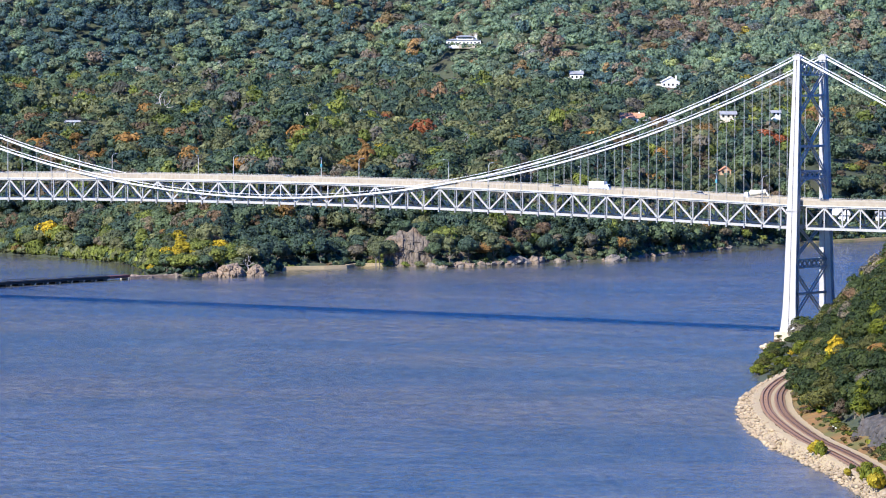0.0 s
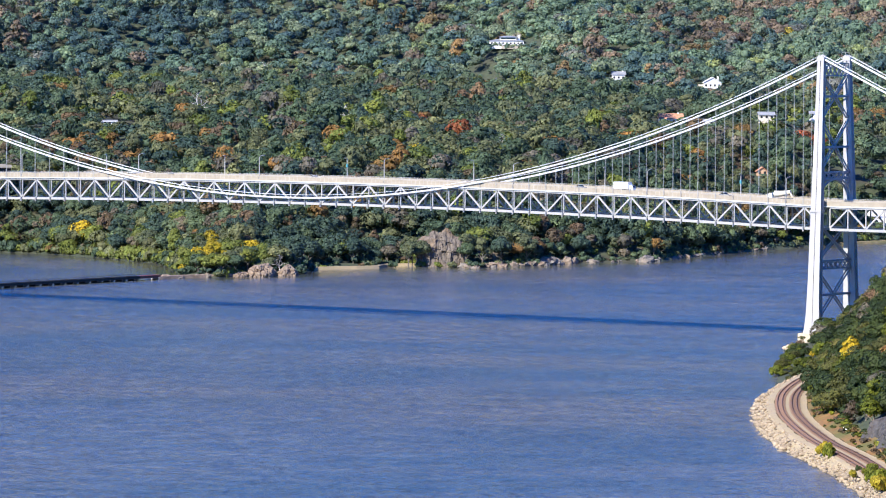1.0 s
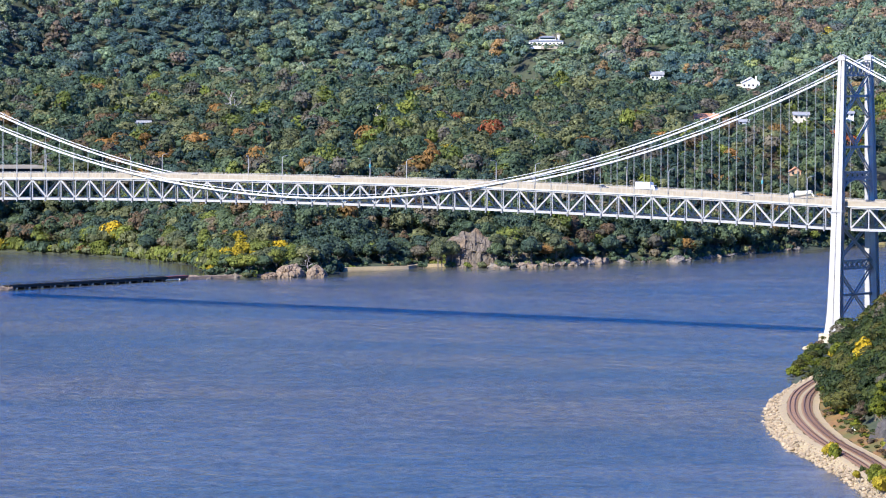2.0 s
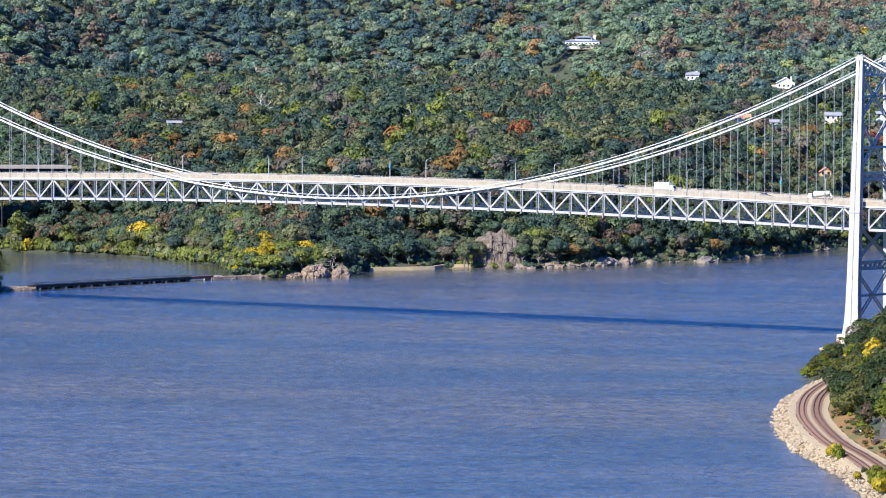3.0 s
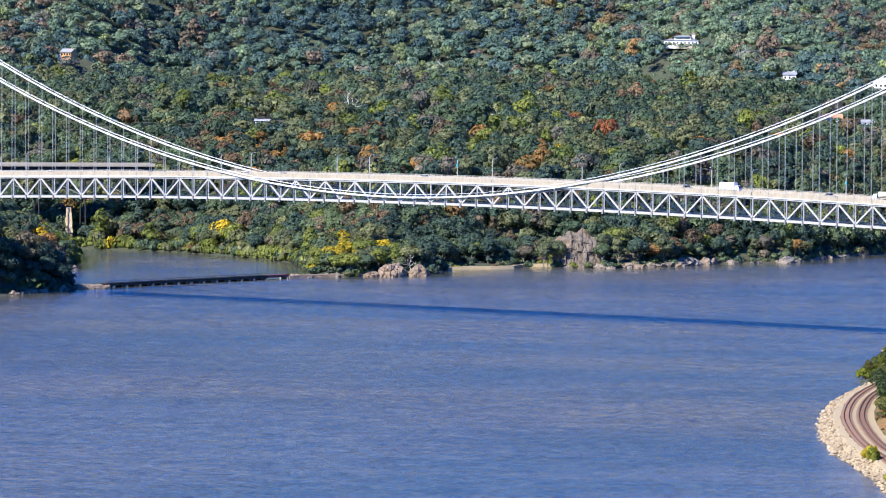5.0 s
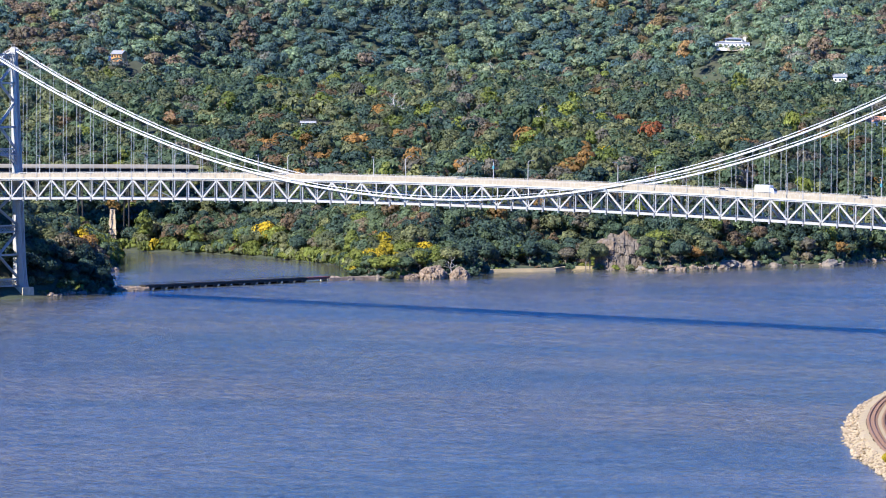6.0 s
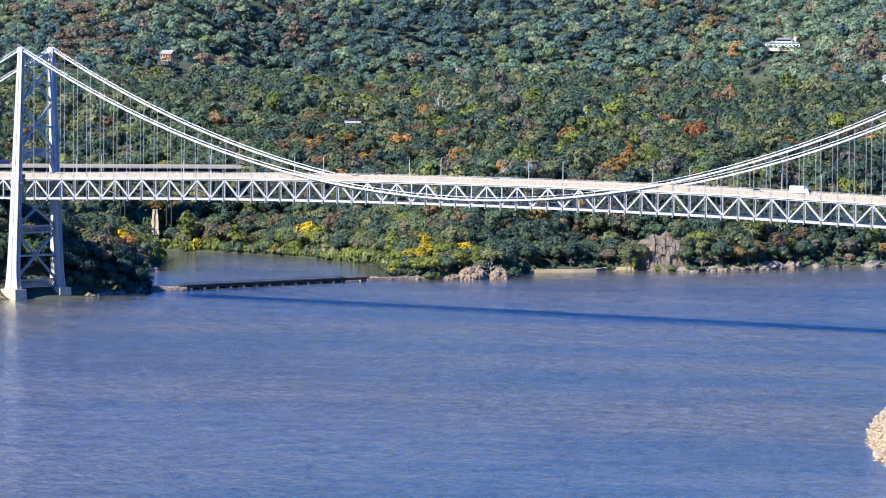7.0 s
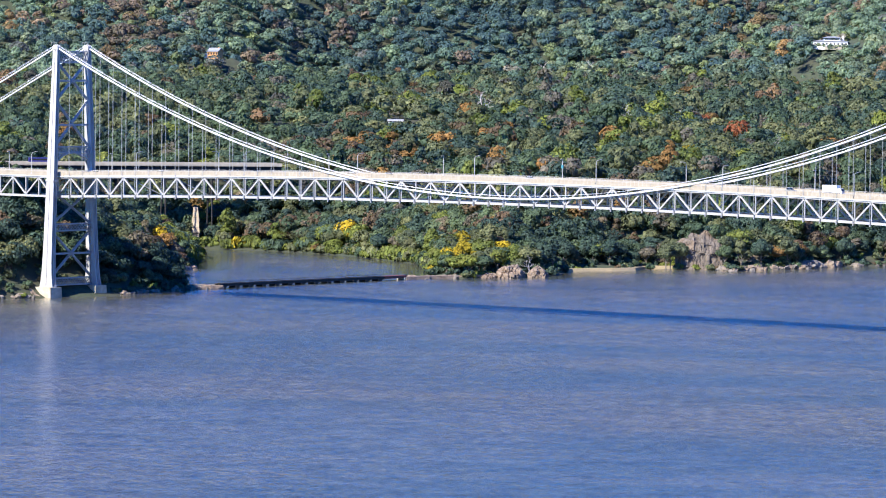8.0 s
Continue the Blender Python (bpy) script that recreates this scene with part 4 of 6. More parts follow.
COLOUR = {"deep": "dark green", "green": "green", "olive": "olive green", "lime": "yellow-green", "yellow": "bright yellow",
          "orange": "orange", "rust": "rust-brown", "red": "red", "brown": "half-bare greyish brown"}
PROTO = {}
for i, k in enumerate(COLOUR):
    for j, sh in enumerate(("broad", "tall")):
        PROTO[k, sh, "w"] = bush_or_tree(k, sh, 200 + 10 * i + j, f"leafy {COLOUR[k]} tree on the far river bank")
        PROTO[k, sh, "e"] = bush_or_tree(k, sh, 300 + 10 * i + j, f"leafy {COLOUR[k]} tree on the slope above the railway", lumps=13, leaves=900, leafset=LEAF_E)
    PROTO[k, "bush", "w"] = bush_or_tree(k, "bush", 400 + i, f"low {COLOUR[k]} bush at the water's edge", "bush")
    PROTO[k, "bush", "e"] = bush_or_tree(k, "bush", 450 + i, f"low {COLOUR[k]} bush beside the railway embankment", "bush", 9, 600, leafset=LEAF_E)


def zone(cx, cy, rx, ry):
    return lambda x, y: ((x - cx) / rx) ** 2 + ((y - cy) / ry) ** 2 < 1


# open rock, the railway shelf, the tower's foot
OPEN = [zone(-223, 281, 12, 13), zone(-220, 409, 11, 10), zone(-252, -26, 6, 14), zone(-192, 470, 3, 10), zone(-175, 532, 3, 6), zone(-244, 0, 9, 19), zone(-244, 358, 6, 17), zone(-253, 247, 7, 6), zone(-543, 394, 8, 12)]
def shore_mix(x, y, s=20.0):
    """Which leaves grow where along the far shore."""
    if -560 < x < -285 and 255 < y < 420 and s > 11:
        return dict(deep=2.4, green=2.4, olive=2.2, lime=0.5, orange=0.3, rust=1.2, brown=0.9, yellow=0.12)
    if -560 < x < -285 and 255 < y < 420:
        return dict(deep=0.3, green=1.2, olive=1.6, lime=2.8, orange=0.3, rust=0.4, brown=0.4, yellow=0.18)
    if -290 < x < -238 and 245 < y < 302:
        return dict(lime=3.0, olive=1.6, yellow=0.9, green=0.7)
    # darker leaves on the bank by the west tower, put in for its deep shade
    if y < 92 and x > -330:
        return dict(deep=5.0, green=1.2, olive=0.6, brown=0.6, rust=0.3)
    if y < 215:
        return dict(deep=2.2, green=1.4, olive=1.8, lime=0.5, orange=0.4, rust=1.5, brown=1.6, yellow=0.12)
    if 330 < y < 405:
        return dict(deep=4, green=2, olive=0.6, lime=0.2)
    return dict(deep=2.6, green=3, olive=2, lime=0.35, orange=0.2, rust=0.4, brown=0.5)


p, sw = band_spots(2160, 2960, 6.4, 8.6, (4.4, 8.0))
ok = (sw > 3) & (sw < 52) & (p[:, 1] > -110) & (p[:, 1] < 1150)
p, sw = keep_views(p[ok], 0.3), sw[ok]
joined = {}
single = 0
for (x, y, r, tall), s, z0 in zip(p, sw, ground_height(p[:, 0], p[:, 1])):
    if any(o(x, y) for o in OPEN):
        continue
    w = shore_mix(x, y, s)
    names = list(w)
    k = names[int(rng.choice(len(names), p=np.array(list(w.values())) / sum(w.values())))]
    creek = -560 < x < -285 and 255 < y < 420
    low = s < 8
    bushy = low and rng.uniform() < 0.35
    if bushy and k in ("deep", "brown"):
        k = "lime" if creek else "green"
    if s < 9 and single < 150 and y > -60:
        single += 1
        if bushy:
            plant(PROTO[k, "bush", "w"], x, y, r * 0.75, 1.0, 0.2, "bushes along the far shore", z0)
        else:
            sh = "tall" if rng.uniform() < 0.3 else "broad"
            plant(PROTO[k, sh, "w"], x, y, r * (0.85 if low else 1.0), float(rng.uniform(0.8, 1.15)), 0.35 * r, "trees along the far shore", z0)
    else:
        joined.setdefault((k, bushy), []).append((x, y, z0 + (0.05 if bushy else 0.3) * r, r * (0.8 if bushy else 1), rng.uniform(0.85, 1.25)))
for (k, bushy), rows in joined.items():
    scatter("woods", rows, LEAF[k], BUSHES if bushy else BANK_CROWNS, f"{COLOUR[k]} {'bushes' if bushy else 'trees'} crowding the far river bank", "woods")
# underwood between the trees of the bank
p, sw = band_spots(2160, 2960, 5.2, 8.4, (2.2, 4.2))
ok = (sw > 4) & (sw < 60) & (p[:, 1] > -110) & (p[:, 1] < 1150)
p, sw = p[ok], sw[ok]
under = {}
for (x, y, r, tall), s, z0 in zip(p, sw, ground_height(p[:, 0], p[:, 1])):
    if not any(o(x, y) for o in OPEN):
        k = ("deep", "green", "olive", "brown", "lime")[int(rng.choice(5, p=[0.36, 0.30, 0.2, 0.08, 0.06]))]
        under.setdefault(k, []).append((x, y, z0 - 0.3, r, tall * 1.2))
for k, rows in under.items():
    scatter("underwood", rows, LEAF[k], LOW_BUSHES, f"{COLOUR[k]} underwood between the trees of the far bank", "shrubs")
# low growth right at the water's edge
edge = {}
for (ax, ay), (bx, by) in zip(WEST[3:36], WEST[4:37]):
    n = max(1, int(math.hypot(bx - ax, by - ay) / 2.6))
    for i in range(n):
        t = (i + rng.uniform()) / n
        x, y = ax + (bx - ax) * t, ay + (by - ay) * t
        nx, ny = -(by - ay), bx - ax
        q = rng.uniform(0.8, 5.0) / math.hypot(nx, ny)
        x, y = x + nx * q, y + ny * q
        if y < -50 or any(o(x, y) for o in OPEN) or rng.uniform() < 0.05:
            continue
        creek = -560 < x < -285 and 255 < y < 420
        w = dict(lime=3.0, yellow=0.25, olive=1.6, green=0.9, orange=0.2) if creek else dict(green=2.4, olive=1.6, lime=0.9, deep=1.6, rust=0.3)
        k = list(w)[int(rng.choice(len(w), p=np.array(list(w.values())) / sum(w.values())))]
        edge.setdefault(k, []).append((x, y, 0.2, rng.uniform(1.8, 3.6) * (1.9 if creek else 1.1), rng.uniform(0.9, 1.7)))
for k, rows in edge.items():
    scatter("woods", rows, LEAF[k], BUSHES, f"low {COLOUR[k]} growth along the water's edge", "woods")
# fresh green growth below the cliff
rows = [(-246 + 3.0 * i + rng.uniform(-1, 1), 409 + 1.5 * i + 5 * abs(i - 4) / 4 + rng.uniform(-1, 1), 0.8, rng.uniform(1.8, 2.8), rng.uniform(1.0, 1.5)) for i in range(9)]
rows += [(x + 2.0, y - 3.0, 0.5, r * 0.8, h) for x, y, z, r, h in rows]
scatter("bushes", rows, LEAF["lime"], BUSHES, "fresh yellow-green bushes below the cliff", "bush")
# about the west tower's foot and on the point beyond it
WEST_FOOT = (("green", "bush", -251, -3, 1.8), ("olive", "bush", -252, 6, 2.2), ("lime", "bush", -250, -27, 2.6), ("green", "bush", -255, -20, 3.0), ("olive", "bush", -257, -10, 3.2), ("rust", "bush", -252, 14, 2.0),
             ("deep", "bush", -257, 4, 3.4), ("rust", "broad", -300, 112, 5.0), ("olive", "broad", -310, 124, 5.5), ("orange", "broad", -322, 138, 4.8), ("yellow", "tall", -291, 106, 3.2), ("rust", "broad", -330, 150, 5.4),
             ("brown", "broad", -294, 102, 4.6), ("olive", "tall", -340, 160, 4.6))
# marked ones: colour, shape, place, radius
for k, sh, x, y, r in (("yellow", "bush", -266, 262, 4.2), ("yellow", "broad", -262, 279, 5.6), ("lime", "broad", -256, 284, 5.4), ("yellow", "tall", -252, 276, 3.4), ("lime", "bush", -258, 268, 3.4), ("yellow", "bush", -271, 270, 4.0), ("green", "tall", -247, 276, 3.2), ("lime", "broad", -272, 281, 4.6), ("olive", "broad", -266, 292, 4.6), ("lime", "bush", -240, 272, 3.2),
                       ("green", "bush", -246, 268, 2.6), ("red", "bush", -262, 284, 1.4), ("green", "bush", -236, 390, 3.4), ("lime", "bush", -229, 404, 3.2), ("lime", "bush", -224, 420, 2.8),
                       ("olive", "broad", -229, 405.8, 5.6), ("olive", "broad", -233, 402, 5.2), ("green", "broad", -212, 418.4, 5.0), ("olive", "bush", -217, 413.5, 3.2), ("lime", "bush", -223, 409, 2.8), ("rust", "bush", -214, 415, 2.4), ("lime", "bush", -210, 417, 2.6), ("olive", "bush", -224, 420, 3.0), ("rust", "broad", -204, 466, 4.2), ("rust", "broad", -208, 510, 4.8), ("orange", "broad", -181, 541, 4.4), ("lime", "broad", -205, 640, 4.6),
                       ("olive", "broad", -231, 396, 5.4), ("olive", "bush", -213, 409, 2.4), ("green", "bush", -229, 402, 2.6), ("lime", "bush", -218, 405, 1.8), ("red", "broad", -340, 606, 4.0), ("red", "broad", -486, 750, 5.0), ("orange", "broad", -478, 756, 5.2), ("rust", "broad", -474, 566, 5.4),
                       ("yellow", "broad", -330, 146, 3.6), ("lime", "bush", -255, -40, 3.6), ("lime", "bush", -257, -52, 3.8), ("green", "bush", -256, -30, 3.2), ("green", "bush", -262, -46, 3.6), ("olive", "bush", -254, -22, 2.4), ("lime", "tall", -268, -52, 3.2), ("green", "broad", -262, -58, 4.6), ("lime", "broad", -274, -40, 4.0), ("rust", "broad", -350, 176, 4.6), ("brown", "broad", -335, 160, 4.2), ("lime", "broad", -296, -6, 4.2), ("green", "bush", -254, -32, 2.6), ("lime", "bush", -252, -42, 2.4)) + WEST_FOOT:
    plant(PROTO[k, sh, "w"], x, y, r, 1.1, 0.4)


for i, (o, b) in enumerate(((-8, 6), (-3.5, 8), (1.5, 8.5), (6, 7.5), (10, 5))):
    plant(PROTO[("olive", "green", "deep", "green", "olive")[i], "broad", "w"], -221.5 + o * ASIDE[0] + b * AHEAD[0], 414 + o * ASIDE[1] + b * AHEAD[1], (4.6, 5.0, 4.4, 5.2, 4.8)[i], 1.1, 3.0, "", (8, 14, 14, 13, 8)[i])


# dark wood on the slope behind the west tower
rows = {}
for i in range(150):
    x, y = rng.uniform(-318, -250), rng.uniform(24, 118)
    q = float(shore_distance(np.array([x]), np.array([y]), WEST, True)[0])
    if q > 2.5:
        k = ("deep", "deep", "green", "brown", "rust", "olive")[int(rng.integers(6))]
        rows.setdefault(k, []).append((x, y, float(ground_height(np.array([x]), np.array([y]))[0]), rng.uniform(2.6, 4.6), rng.uniform(0.9, 1.2)))
for k, r in rows.items():
    scatter("woods", r, LEAF[k], BANK_CROWNS, f"{COLOUR[k]} trees on the steep bank behind the tower", "woods")


def bare_tree(seed, label):
    r = np.random.default_rng(seed)
    t = thing("bare_tree", label, "tree", (0, 0, -500))
    b = Build()

    def grow(p, d, length, rad, level):
        q = p + d * length
        b.tube([p, (p + q) / 2 + Vector(r.normal(size=3)) * length * 0.06, q], rad, 5, rad * 0.55)
        if level:
            for i in range(3):
                e = (d + Vector(r.normal(size=3)) * 0.62).normalized()
                e.z = abs(e.z) * 0.8 + 0.15
                grow(p + d * length * (0.55 + 0.2 * i), e.normalized(), length * 0.68, rad * 0.5, level - 1)

    grow(Vector((0, 0, -0.5)), Vector((0.05, 0, 1)), 5.0, 0.32, 3)
    part("trunk", b, M_BARE, t)
    return t


dead = bare_tree(5, "leafless bleached dead tree with pale branches")
for x, y, s in ((-565, 656, 1.7), (-1141, 1419, 1.9), (-1118, 1450, 1.8), (-1084, 1472, 1.5), (-465, 661, 1.3), (-500, 288, 1.6), (-482, 276, 1.4), (-229, 288, 0.9), (-455, 700, 1.2), (-330, 620, 1.2)):
    z = float(ground_height(np.array([x]), np.array([y]))[0])
    copy_thing(dead, pose(x, y, z + (0 if s < 1 else 5), 0, 0, x * 7 % 360) @ Matrix.Diagonal((s, s, s, 1)))


# ---------------------------------------------------------------- rocks on the far shore
def rock_mesh(seed, sx, sy, sz, level=4, rough=0.32):
    """A broken, jointed rock: flat-cut faces and ledges."""
    bm = bmesh.new()
    bmesh.ops.create_icosphere(bm, subdivisions=level, radius=1)
    off = Vector((seed * 3.7, seed * 1.3, 0))
    cuts = []
    r = np.random.default_rng(seed)
    for i in range(16):
        d = Vector(r.normal(size=3)).normalized()
        cuts.append((d, r.uniform(0.55, 0.9)))
    for v in bm.verts:
        c = v.co.copy()
        for d, h in cuts:
            over = c.dot(d) - h
            if over > 0:
                c -= d * over
        n = abs(noise.noise(c * 2.3 + off)) * 0.5 + noise.noise(c * 5.5 + off) * 0.28 + noise.noise(c * 12 + off) * 0.14
        c = c * (1 + rough * n)
        c.z = c.z * 0.75 + round(c.z * 5 + n) / 5 * 0.25
        v.co = Vector((c.x * sx, c.y * sy, c.z * sz))
    me = bpy.data.meshes.new("rock")
    bm.to_mesh(me)
    bm.free()
    return me


def rock(name, seed, place, size, turn, mat, label, rough=0.32):
    me = rock_mesh(seed, *size, 4, rough)
    me.materials.append(mat)
    ob = new(name, me)
    ob.matrix_world = pose(*place, 0, 0, turn)
    return tagged(ob, label, "rock")


def dome_mesh(seed, sx, sy, sz):
    """A rounded granite outcrop, split by joints into sloping slabs."""
    bm = bmesh.new()
    bmesh.ops.create_icosphere(bm, subdivisions=5, radius=1)
    off = Vector((seed * 5.1, seed * 2.3, 0))
    for v in bm.verts:
        c = v.co.copy()
        big = noise.noise(c * 1.6 + off)
        slab = noise.voronoi(Vector((c.x * 2.6 + c.z * 1.2, c.y * 2.6, c.z * 1.6)) + off)[0]
        crack = min(1.0, (slab[1] - slab[0]) * 5)
        fine = noise.fractal(c * 5 + off, 0.6, 2.2, 4)
        c *= 0.9 + 0.22 * big - 0.15 * (1 - crack) ** 2 + 0.06 * fine
        v.co = Vector((c.x * sx, c.y * sy, c.z * sz))
    me = bpy.data.meshes.new("rock_outcrop")
    bm.to_mesh(me)
    bm.free()
    me.materials.append(M_ROCK_WARM)
    return me


for seed, place, size, turn, lab in ((1, (-231, 277, 0.0), (7.5, 11, 7.2), 35, "rounded tan granite outcrop at the water's edge"), (2, (-226, 291, 0.0), (5.5, 7, 5.2), 20, "smaller tan granite outcrop with bushes on it"),
                                     (3, (-236, 268, 0.0), (4, 6, 2.6), 10, "low tan rock slab at the water's edge")):
    ob = new("rock_outcrop", dome_mesh(seed, *size))
    ob.matrix_world = pose(*place, 0, 0, turn)
    tagged(ob, lab, "rock")


def cliff_mesh(wide, tall, seed):
    """A broken rock face, jointed into columns and ledges, its back run into the slope."""
    nu, nv = 44, 40
    v, f = [], []
    for j in range(nv + 1):
        for i in range(nu + 1):
            o, k = (i / nu - 0.5) * wide, j / nv
            top = tall * (0.9 + 0.2 * noise.noise(Vector((o * 0.2, seed, 0))) - 0.35 * abs(2 * i / nu - 1) ** 4)
            h = -1.5 + k * (top + 1.5)
            joint = 0.45 * noise.cell(Vector((o / 2.6 + 0.35 * noise.noise(Vector((h * 0.3, o * 0.2, seed))), h / 6.5, seed)))
            ledge = 0.7 * noise.cell(Vector((o / 5.0 + 0.2 * h / 2.4, h / 2.4 + o * 0.12, seed + 9)))
            fine = noise.fractal(Vector((o * 0.28, h * 0.16, seed + 3)), 0.8, 2.2, 4)
            back = 0.34 * h + 1.3 * joint + 0.8 * ledge + 1.1 * fine + 2.4 * abs(2 * i / nu - 1) ** 4 + 4.0 * k ** 8
            v.append((o + 0.3 * fine, back, h))
    n = nu + 1
    for j in range(nv):
        for i in range(nu):
            f.append((j * n + i, j * n + i + 1, (j + 1) * n + i + 1, (j + 1) * n + i))
    m = len(v)                                             # the back, set into the slope
    rim = [i for i in range(n)] + [j * n + nu for j in range(1, nv + 1)] + [nv * n + i for i in range(nu - 1, -1, -1)] + [j * n for j in range(nv - 1, 0, -1)]
    v += [(v[q][0], v[q][1] + 7.0, v[q][2] - 2.0) for q in rim]
    f += [(rim[i], m + i, m + (i + 1) % len(rim), rim[(i + 1) % len(rim)]) for i in range(len(rim))]
    f.append(tuple(range(m, m + len(rim))))
    return Build().add(v, f).mesh("cliff", M_CLIFF)


for x, y, z, wide, tall, seed, lab in ((-221, 410, 1.0, 24, 18.0, 1, "fractured tan-grey rock face above the shore"), (-212, 430, 0.0, 22, 9.0, 4, "low broken grey rock face at the water's edge"),
                                       (-236, 506, 12, 22, 10.0, 7, "grey rock ledge among the trees of the bank"), (-266, -34, 0.0, 24, 19.0, 11, "dark weathered rock face below the west tower")):
    ob = new("cliff", cliff_mesh(wide, tall, seed))
    if x < -250:
        ob.data.materials[0] = M_ROCK_DARK
    ob.matrix_world = pose(x, y, z, 0, 0, 37)
    tagged(ob, lab, "rock")
# broken rock all along the foot of the bank
STONES = [rock_mesh(100 + i, 1, 1, 1, 3, 0.45) for i in range(9)]
for i, me in enumerate(STONES):
    me.materials.append(M_ROCK if i % 3 else M_ROCK_WARM)
rk = np.random.default_rng(21)


def stones_along(line, count, size, inland, label, group):
    """Loose rocks along a line; size and distance inland in metres."""
    seg = np.diff(line, axis=0)
    length = np.hypot(seg[:, 0], seg[:, 1])
    for _ in range(count):
        i = int(rk.choice(len(seg), p=length / length.sum()))
        t = rk.uniform()
        nx, ny = -seg[i, 1] / length[i], seg[i, 0] / length[i]
        o, s = rk.uniform(*inland), rk.uniform(*size) * rk.uniform(0.6, 1.0)
        x, y = line[i, 0] + seg[i, 0] * t + nx * o, line[i, 1] + seg[i, 1] * t + ny * o
        ob = new("boulder", STONES[int(rk.integers(len(STONES)))])
        ob.matrix_world = pose(x, y, 0.15 + 0.35 * max(0.0, o), rk.uniform(-20, 20), rk.uniform(-20, 20), rk.uniform(0, 360)) @ Matrix.Diagonal((s * rk.uniform(0.9, 1.8), s, s * rk.uniform(0.55, 0.95), 1))
        tagged(ob, label, "rock", group)


stones_along(WEST[26:29], 34, (1.4, 3.6), (-1.0, 3.0), "broken grey and tan rock below the cliff", "rocks along the far shore")
stones_along(WEST[28:31], 36, (1.2, 3.8), (-0.8, 3.0), "angular grey boulder at the water's edge", "rocks along the far shore")
stones_along(WEST[30:34], 46, (0.7, 2.4), (-0.8, 1.6), "small grey rock on the wooded shore", "rocks along the far shore")
stones_along(np.array([(-174, 524), (-178, 540)], float), 12, (2.2, 4.2), (-0.5, 2.5), "large pale boulder on the point", "rocks along the far shore")
stones_along(np.array([(-194, 459), (-194, 484)], float), 12, (2.4, 5.0), (0.0, 3.0), "large angular grey boulder at the water's edge", "rocks along the far shore")
stones_along(np.array([(-250, 224), (-248, 244), (-243, 264)], float), 30, (0.8, 2.0), (-3.0, 3.0), "rough stone on the low causeway", "stones of the causeway")
stones_along(np.array([(-255, 84), (-252, 100)], float), 22, (1.0, 2.6), (-3.0, 3.0), "rough stone at the trestle's end", "stones of the causeway")
stones_along(np.array([(-243, 22), (-246, 56), (-254, 84)], float), 40, (0.8, 2.4), (-0.6, 2.0), "weathered grey rock on the west shore", "rocks along the west shore")
stones_along(np.array([(-252, -60), (-249, -22)], float), 22, (0.8, 2.4), (-0.6, 2.4), "weathered grey rock on the west shore", "rocks along the west shore")
for i, (x, y, sx, sy, sz) in enumerate(((-255, 30, 5, 6, 2.2), (-252, 46, 4, 7, 1.6), (-256, -22, 5, 8, 5), (-262, -36, 6, 8, 9), (-268, -20, 5, 7, 12), (-275, -45, 6, 9, 14), (-262, 14, 4, 5, 6), (-376, 208, 3, 7, 2.4), (-384, 222, 3, 8, 1.6))):
    rock("boulder", 40 + i, (x, y, 0.4), (sx, sy, sz), i * 53 % 360, M_ROCK if i % 2 else M_ROCK_WARM, "weathered grey rock below the west tower")

# ---------------------------------------------------------------- railway along the near shore
TRACK = [(900, -960), (760, -760), (660, -634), (581, -533.6), (552.8, -496.6), (528.5, -466.8), (504.8, -438.7), (476.2, -401.4), (444.4, -356.9), (416.6, -313.2), (394.1, -274), (372.5, -230.8),
         (356.5, -194), (336, -150), (312, -104), (284, -56), (262, -16), (252, 16), (276, 66)]


def smooth_line(pts, step):
    """Points on a Catmull-Rom curve, about step metres apart."""
    out = []
    q = [Vector((*p, 0)) for p in pts]
    q = [q[0] * 2 - q[1]] + q + [q[-1] * 2 - q[-2]]
    for i in range(1, len(q) - 2):
        n = max(2, int((q[i + 1] - q[i]).length / step))
        for k in range(n):
            t = k / n
            out.append(0.5 * ((2 * q[i]) + (q[i + 1] - q[i - 1]) * t + (2 * q[i - 1] - 5 * q[i] + 4 * q[i + 1] - q[i + 2]) * t * t
                              + (3 * q[i] - q[i - 1] - 3 * q[i + 1] + q[i + 2]) * t ** 3))
    return out


LINE = smooth_line(TRACK, 2.0)
for _ in range(6):
    LINE = [LINE[0]] + [(a + b * 2 + c) / 4 for a, b, c in zip(LINE[:-2], LINE[1:-1], LINE[2:])] + [LINE[-1]]
INLAND = []
for i in range(len(LINE)):
    d = (LINE[min(i + 1, len(LINE) - 1)] - LINE[max(i - 1, 0)]).normalized()
    INLAND.append(Vector((d.y, -d.x, 0)))


def slim(y):
    """The embankment's river side is narrower towards the south."""
    return float(np.interp(y, [-520, -400], [0.6, 1.0]))


def ribbon(section, uneven=0.0):
    """A strip along the line; section: rows of metres inland from the outer rail, and height."""
    b = Build()
    v, f, n = [], [], len(section)
    for i, (c, s) in enumerate(zip(LINE, INLAND)):
        for k, (o, z) in enumerate(section):
            w = uneven * noise.noise(Vector((i * 0.35, k * 3.1, 0.5)))
            o = o * slim(c.y) if o < -0.9 else o
            v.append((c.x + s.x * (o + w), c.y + s.y * (o + w), z + w * 0.15))
    for i in range(len(LINE) - 1):
        f += [(i * n + k, i * n + k + 1, (i + 1) * n + k + 1, (i + 1) * n + k) for k in range(n - 1)]
    return b.add(v, f)


